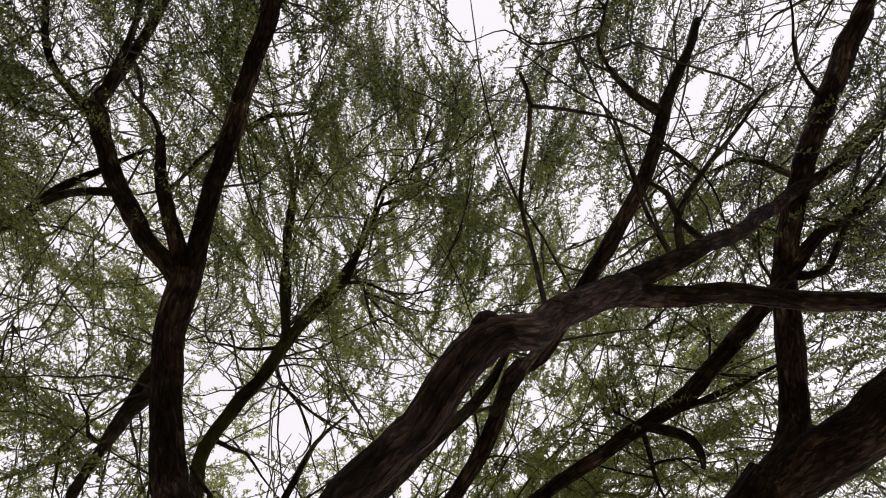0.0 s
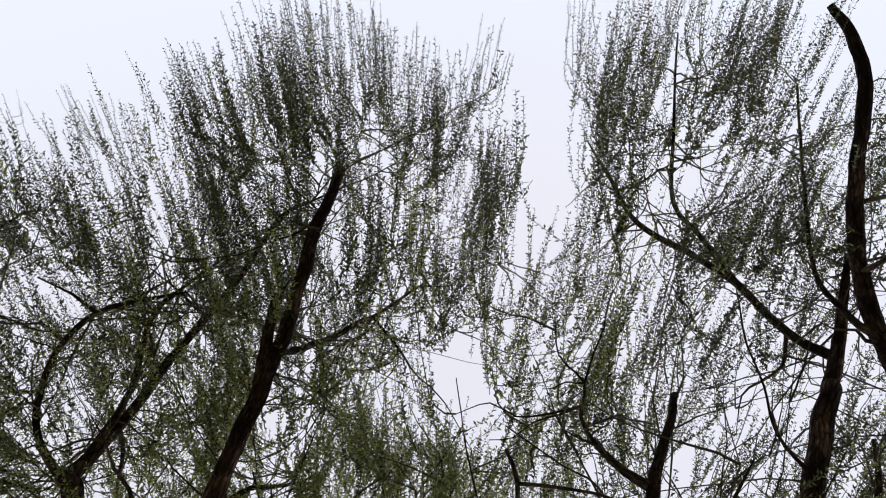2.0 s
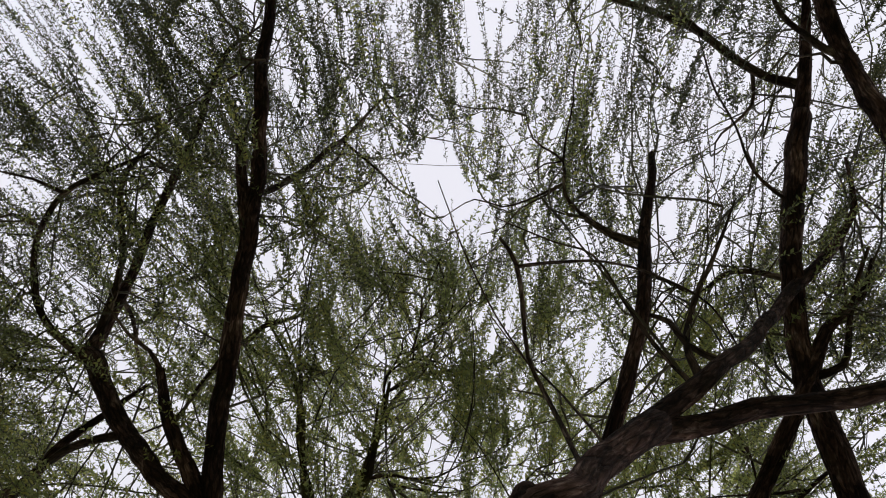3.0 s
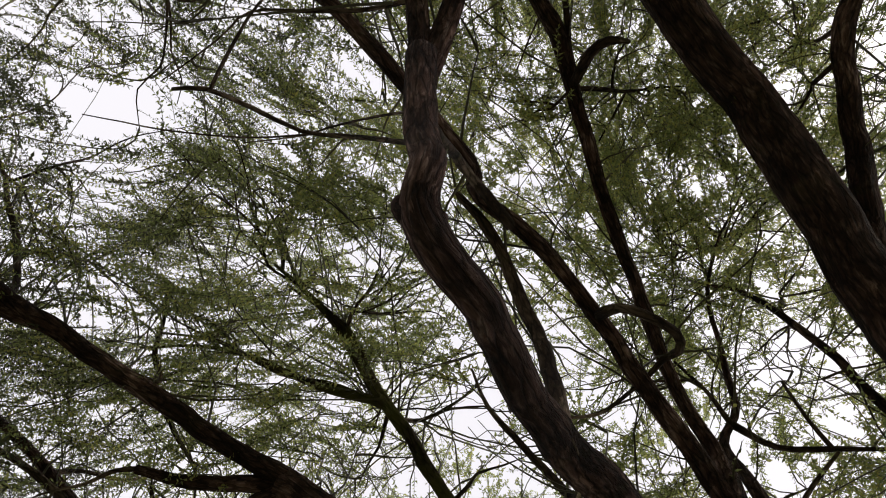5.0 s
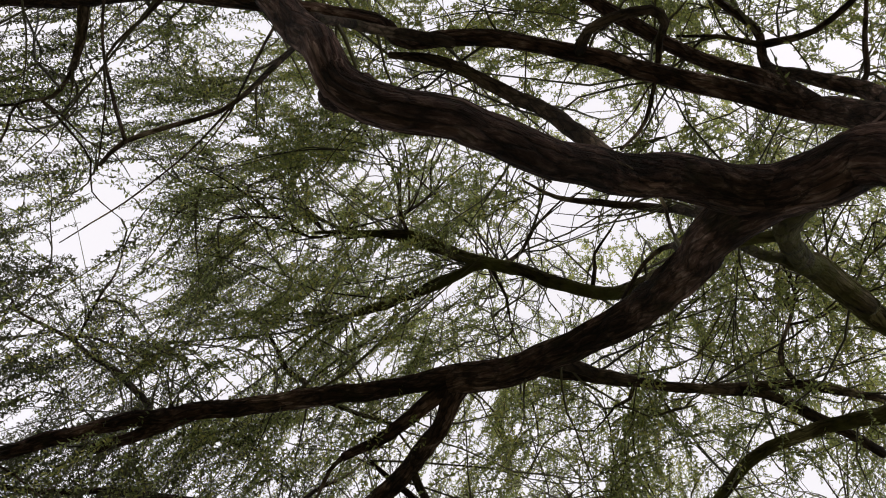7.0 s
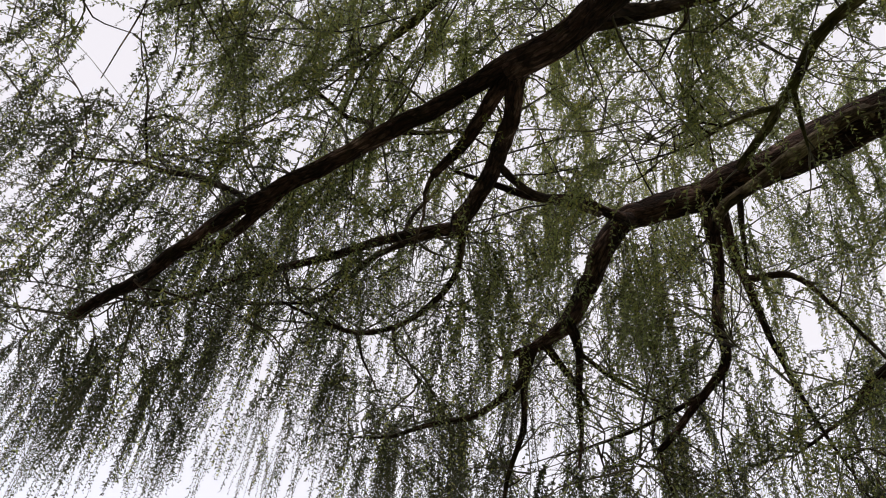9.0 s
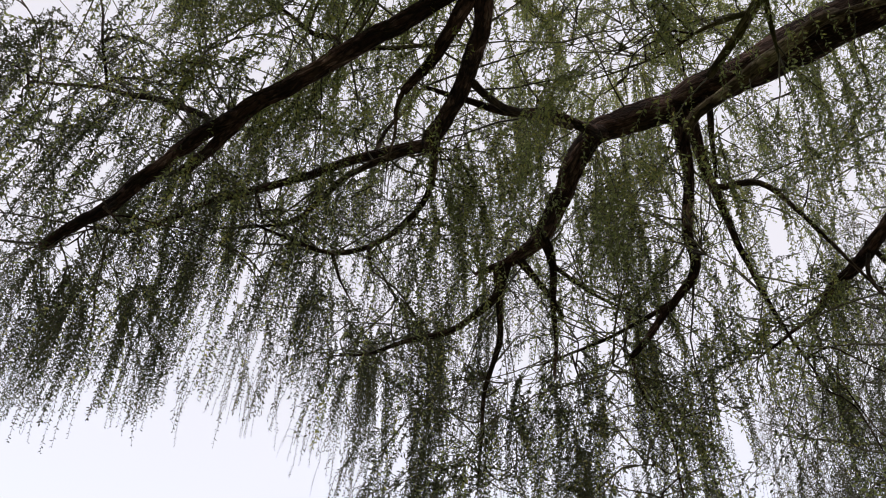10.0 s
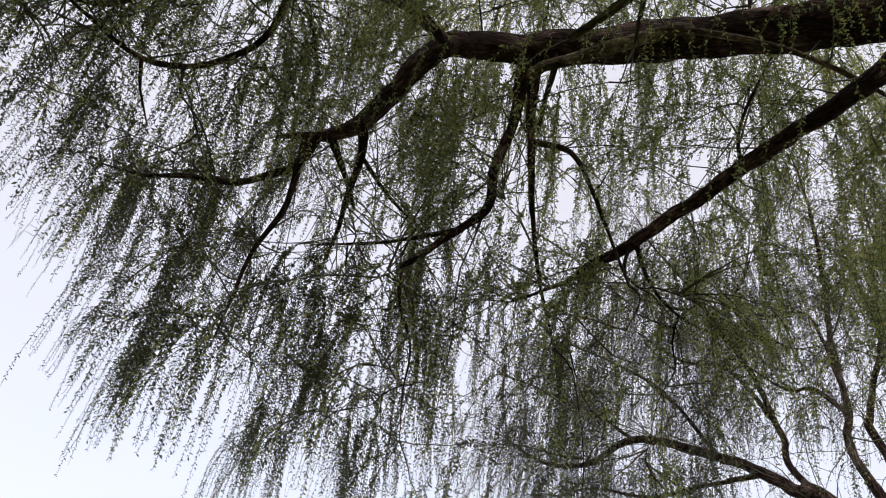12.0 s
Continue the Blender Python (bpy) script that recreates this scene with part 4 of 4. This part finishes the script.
    v, q = thin_tubes(strands[:, (0, 1, 2, 4)], rng.uniform(0.0016, 0.0024, len(strands)), np.full(len(strands), 0.0008))
    ob = new("hanging_growth", indexed_mesh("hanging_growth", v, q, TWIG))
    ob.parent = tree
    tagged(ob, "slender olive hanging strands", kind="stuff")
    # Strands further out take the darker leaf colour that imitates backlight.
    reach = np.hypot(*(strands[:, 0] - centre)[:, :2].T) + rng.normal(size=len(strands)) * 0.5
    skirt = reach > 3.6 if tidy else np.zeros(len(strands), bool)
    for chosen, colour, words in ((~skirt, mat, "small narrow fresh green spring leaves"), (skirt, LEAF_BACKLIT, "small grey-green leaves of the outer strands, darkened as if backlit")):
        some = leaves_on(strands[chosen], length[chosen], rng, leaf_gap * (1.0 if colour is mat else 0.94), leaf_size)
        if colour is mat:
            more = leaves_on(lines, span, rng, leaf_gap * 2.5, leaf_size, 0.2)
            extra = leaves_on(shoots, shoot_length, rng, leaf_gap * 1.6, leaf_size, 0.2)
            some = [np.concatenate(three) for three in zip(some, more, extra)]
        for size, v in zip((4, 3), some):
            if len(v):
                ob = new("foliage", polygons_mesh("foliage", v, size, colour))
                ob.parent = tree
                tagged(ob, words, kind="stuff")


BARK_THIN_TWIG = TWIG
leaf_rng = np.random.default_rng(7)


def dome_targets(rng, count, above=0.0, below=90.0, sector=(-180.0, 180.0)):
    """Places over the whole crown, from its skirt to its top."""
    n = np.arange(count * 3) + rng.integers(0, 5000)
    az = (n * 0.7548776662 % 1 + rng.normal(size=count * 3) * 0.006) * (sector[1] - sector[0]) + sector[0]
    low = np.sin(np.radians(np.maximum(lowest(az) + 6, above)))
    top = np.sin(np.radians(np.minimum(lowest(az) + below, 90)))
    el = np.degrees(np.arcsin(np.clip(low + (top - low) * (n * 0.5698402910 % 1) ** 0.72, -1, 1)))
    d = rng.uniform(3.8, 6.5, count * 3)
    p = EYE + np.stack([np.sin(np.radians(az)) * np.cos(np.radians(el)), np.cos(np.radians(az)) * np.cos(np.radians(el)), np.sin(np.radians(el))], 1) * d[:, None]
    keep = (p[:, 2] < 7.4) & ((np.abs(az - 130) > 60) | (el > 52) | (rng.random(count * 3) < 0.3))
    return p[keep][:count]


def branch_targets(rng, tree, count, reach):
    """Places round the thinner wood."""
    mine = [q for q in NODES if q[3] == tree.name and q[2] < 0.03]
    pick = rng.integers(0, len(mine), count)
    p = np.array([mine[i][0] for i in pick])
    return p + unit(rng.normal(size=p.shape) + np.array((0, 0, 0.25))) * rng.uniform(0.2, reach, (count, 1))


def bough(rng, target, nodes, tangents, radii):
    """A crooked side branch from the nearest wood towards a place in the crown."""
    d = np.linalg.norm(nodes - target, axis=1)
    j = int(np.argmin(d + rng.random(len(d)) * 0.5))
    if d[j] > 2.6 or d[j] < 0.35:
        return
    p0, far = nodes[j], d[j]
    r = min(0.55 * radii[j], 0.007 + 0.006 * far)
    side = unit(np.cross(target - p0, rng.normal(size=3)))
    points = []
    for s in (0, 0.22, 0.45, 0.7, 1.0):
        p = p0 + (target - p0) * s + side * math.sin(s * math.pi) * far * rng.uniform(-0.06, 0.06) + rng.normal(size=3) * 0.035 * far * (s > 0) * (s < 1)
        p = p + tangents[j] * 0.15 * far * s * (1 - s) + np.array((0, 0, 0.2)) * far * s * (1 - s)
        points.append((*p, r * (1 - s) + 0.0022))
    if min(np.linalg.norm(np.array(p[:3]) - EYE) for p in points) > 2.9 and not in_opening(np.array([p[:3] for p in points[1:]])).any():
        grow("branch", willow, points)


for target in np.concatenate([dome_targets(leaf_rng, 240), dome_targets(leaf_rng, 150, 55)]):
    wood = [q for q in NODES if q[3] == willow.name and 0.006 < q[2] < 0.07]
    bough(leaf_rng, target, np.array([q[0] for q in wood]), np.array([q[1] for q in wood]), np.array([q[2] for q in wood]))


def crooked(rng, start, way, far):
    """A thin shoot that wanders and bends as it grows."""
    turn = np.cumsum(rng.normal(size=(8, 3)) * 0.13, 0) + rng.normal(size=3) * 0.5 * np.linspace(0, 1, 8)[:, None]
    step = unit(way + turn - np.array((0, 0, 0.25)) * np.linspace(0, 1, 8)[:, None]) * far / 7
    step[0] = 0
    return start + np.cumsum(step, 0)


def switches(rng, tree, count):
    """Long bare crooked shoots that cross the crown."""
    mine = [q for q in NODES if q[3] == tree.name and 0.008 < q[2] < 0.09 and np.linalg.norm(q[0] - EYE) > 2.4]
    lines = []
    for _ in range(count * 6):
        p0, d, r, _ = mine[rng.integers(0, len(mine))]
        way = unit(unit(p0 - EYE) * rng.uniform(0.0, 0.6) + d * rng.uniform(0.2, 1.0) + rng.normal(size=3) * 0.6 + np.array((0, 0, 0.35)))
        far = rng.uniform(0.7, 2.0)
        line = crooked(rng, p0, way, far)
        if tree is not willow:
            lines.append(line)
        elif np.linalg.norm(line - EYE, axis=1).min() > 2.4 and line[:, 2].max() < 8 and not in_opening(line[3:]).any() and (bearings(line)[1] > lowest(bearings(line)[0]) + 11).all() and not before_wood(line[1:]).any():
            lines.append(line)
            fork = crooked(rng, line[4], unit(unit(line[5] - line[4]) + rng.normal(size=3) * 0.55), far * 0.45)
            if not in_opening(fork).any() and not before_wood(fork).any():
                lines.append(fork)
        if len(lines) >= count:
            break
    lines = np.array(lines)
    v, q = thin_tubes(lines, rng.uniform(0.0038, 0.0078, len(lines)), np.full(len(lines), 0.0018))
    ob = new("brushwood", indexed_mesh("brushwood", v, q, BARK_THIN_TWIG))
    ob.parent = tree
    tagged(ob, "long bare crooked brown shoots", kind="stuff")


switches(np.random.default_rng(11), willow, 900)
leafy = np.concatenate([dome_targets(leaf_rng, 820), dome_targets(leaf_rng, 230, 58), dome_targets(leaf_rng, 210, 0, 26, (-74, 50)), dome_targets(leaf_rng, 45, 0, 26, (-112, -80)), dome_targets(leaf_rng, 90, 44, 50, (-18, 60)), dome_targets(np.random.default_rng(26), 90, 36, 48, (-5, 45)), branch_targets(leaf_rng, willow, 800, 0.7), dome_targets(np.random.default_rng(21), 70, 64, 90, (25, 115)), dome_targets(np.random.default_rng(22), 60, 30, 55, (-30, 15)), dome_targets(np.random.default_rng(23), 60, 46, 45, (-50, -10)), dome_targets(np.random.default_rng(24), 160, 60, 90, (50, 215)), dome_targets(np.random.default_rng(25), 75, 66, 90, (-185, -60))])
crown(willow, leafy, leaf_rng, 30, 0.0128, 0.0318, LEAF, np.array((1.2, 0.4, 4.0)))
switches(np.random.default_rng(12), neighbour, 140)
crown(neighbour, branch_targets(leaf_rng, neighbour, 680, 0.9), leaf_rng, 8, 0.045, 0.032, LEAF_FAR, np.array((5.6, 7.1, 4.0)), 0.8, tidy=False)
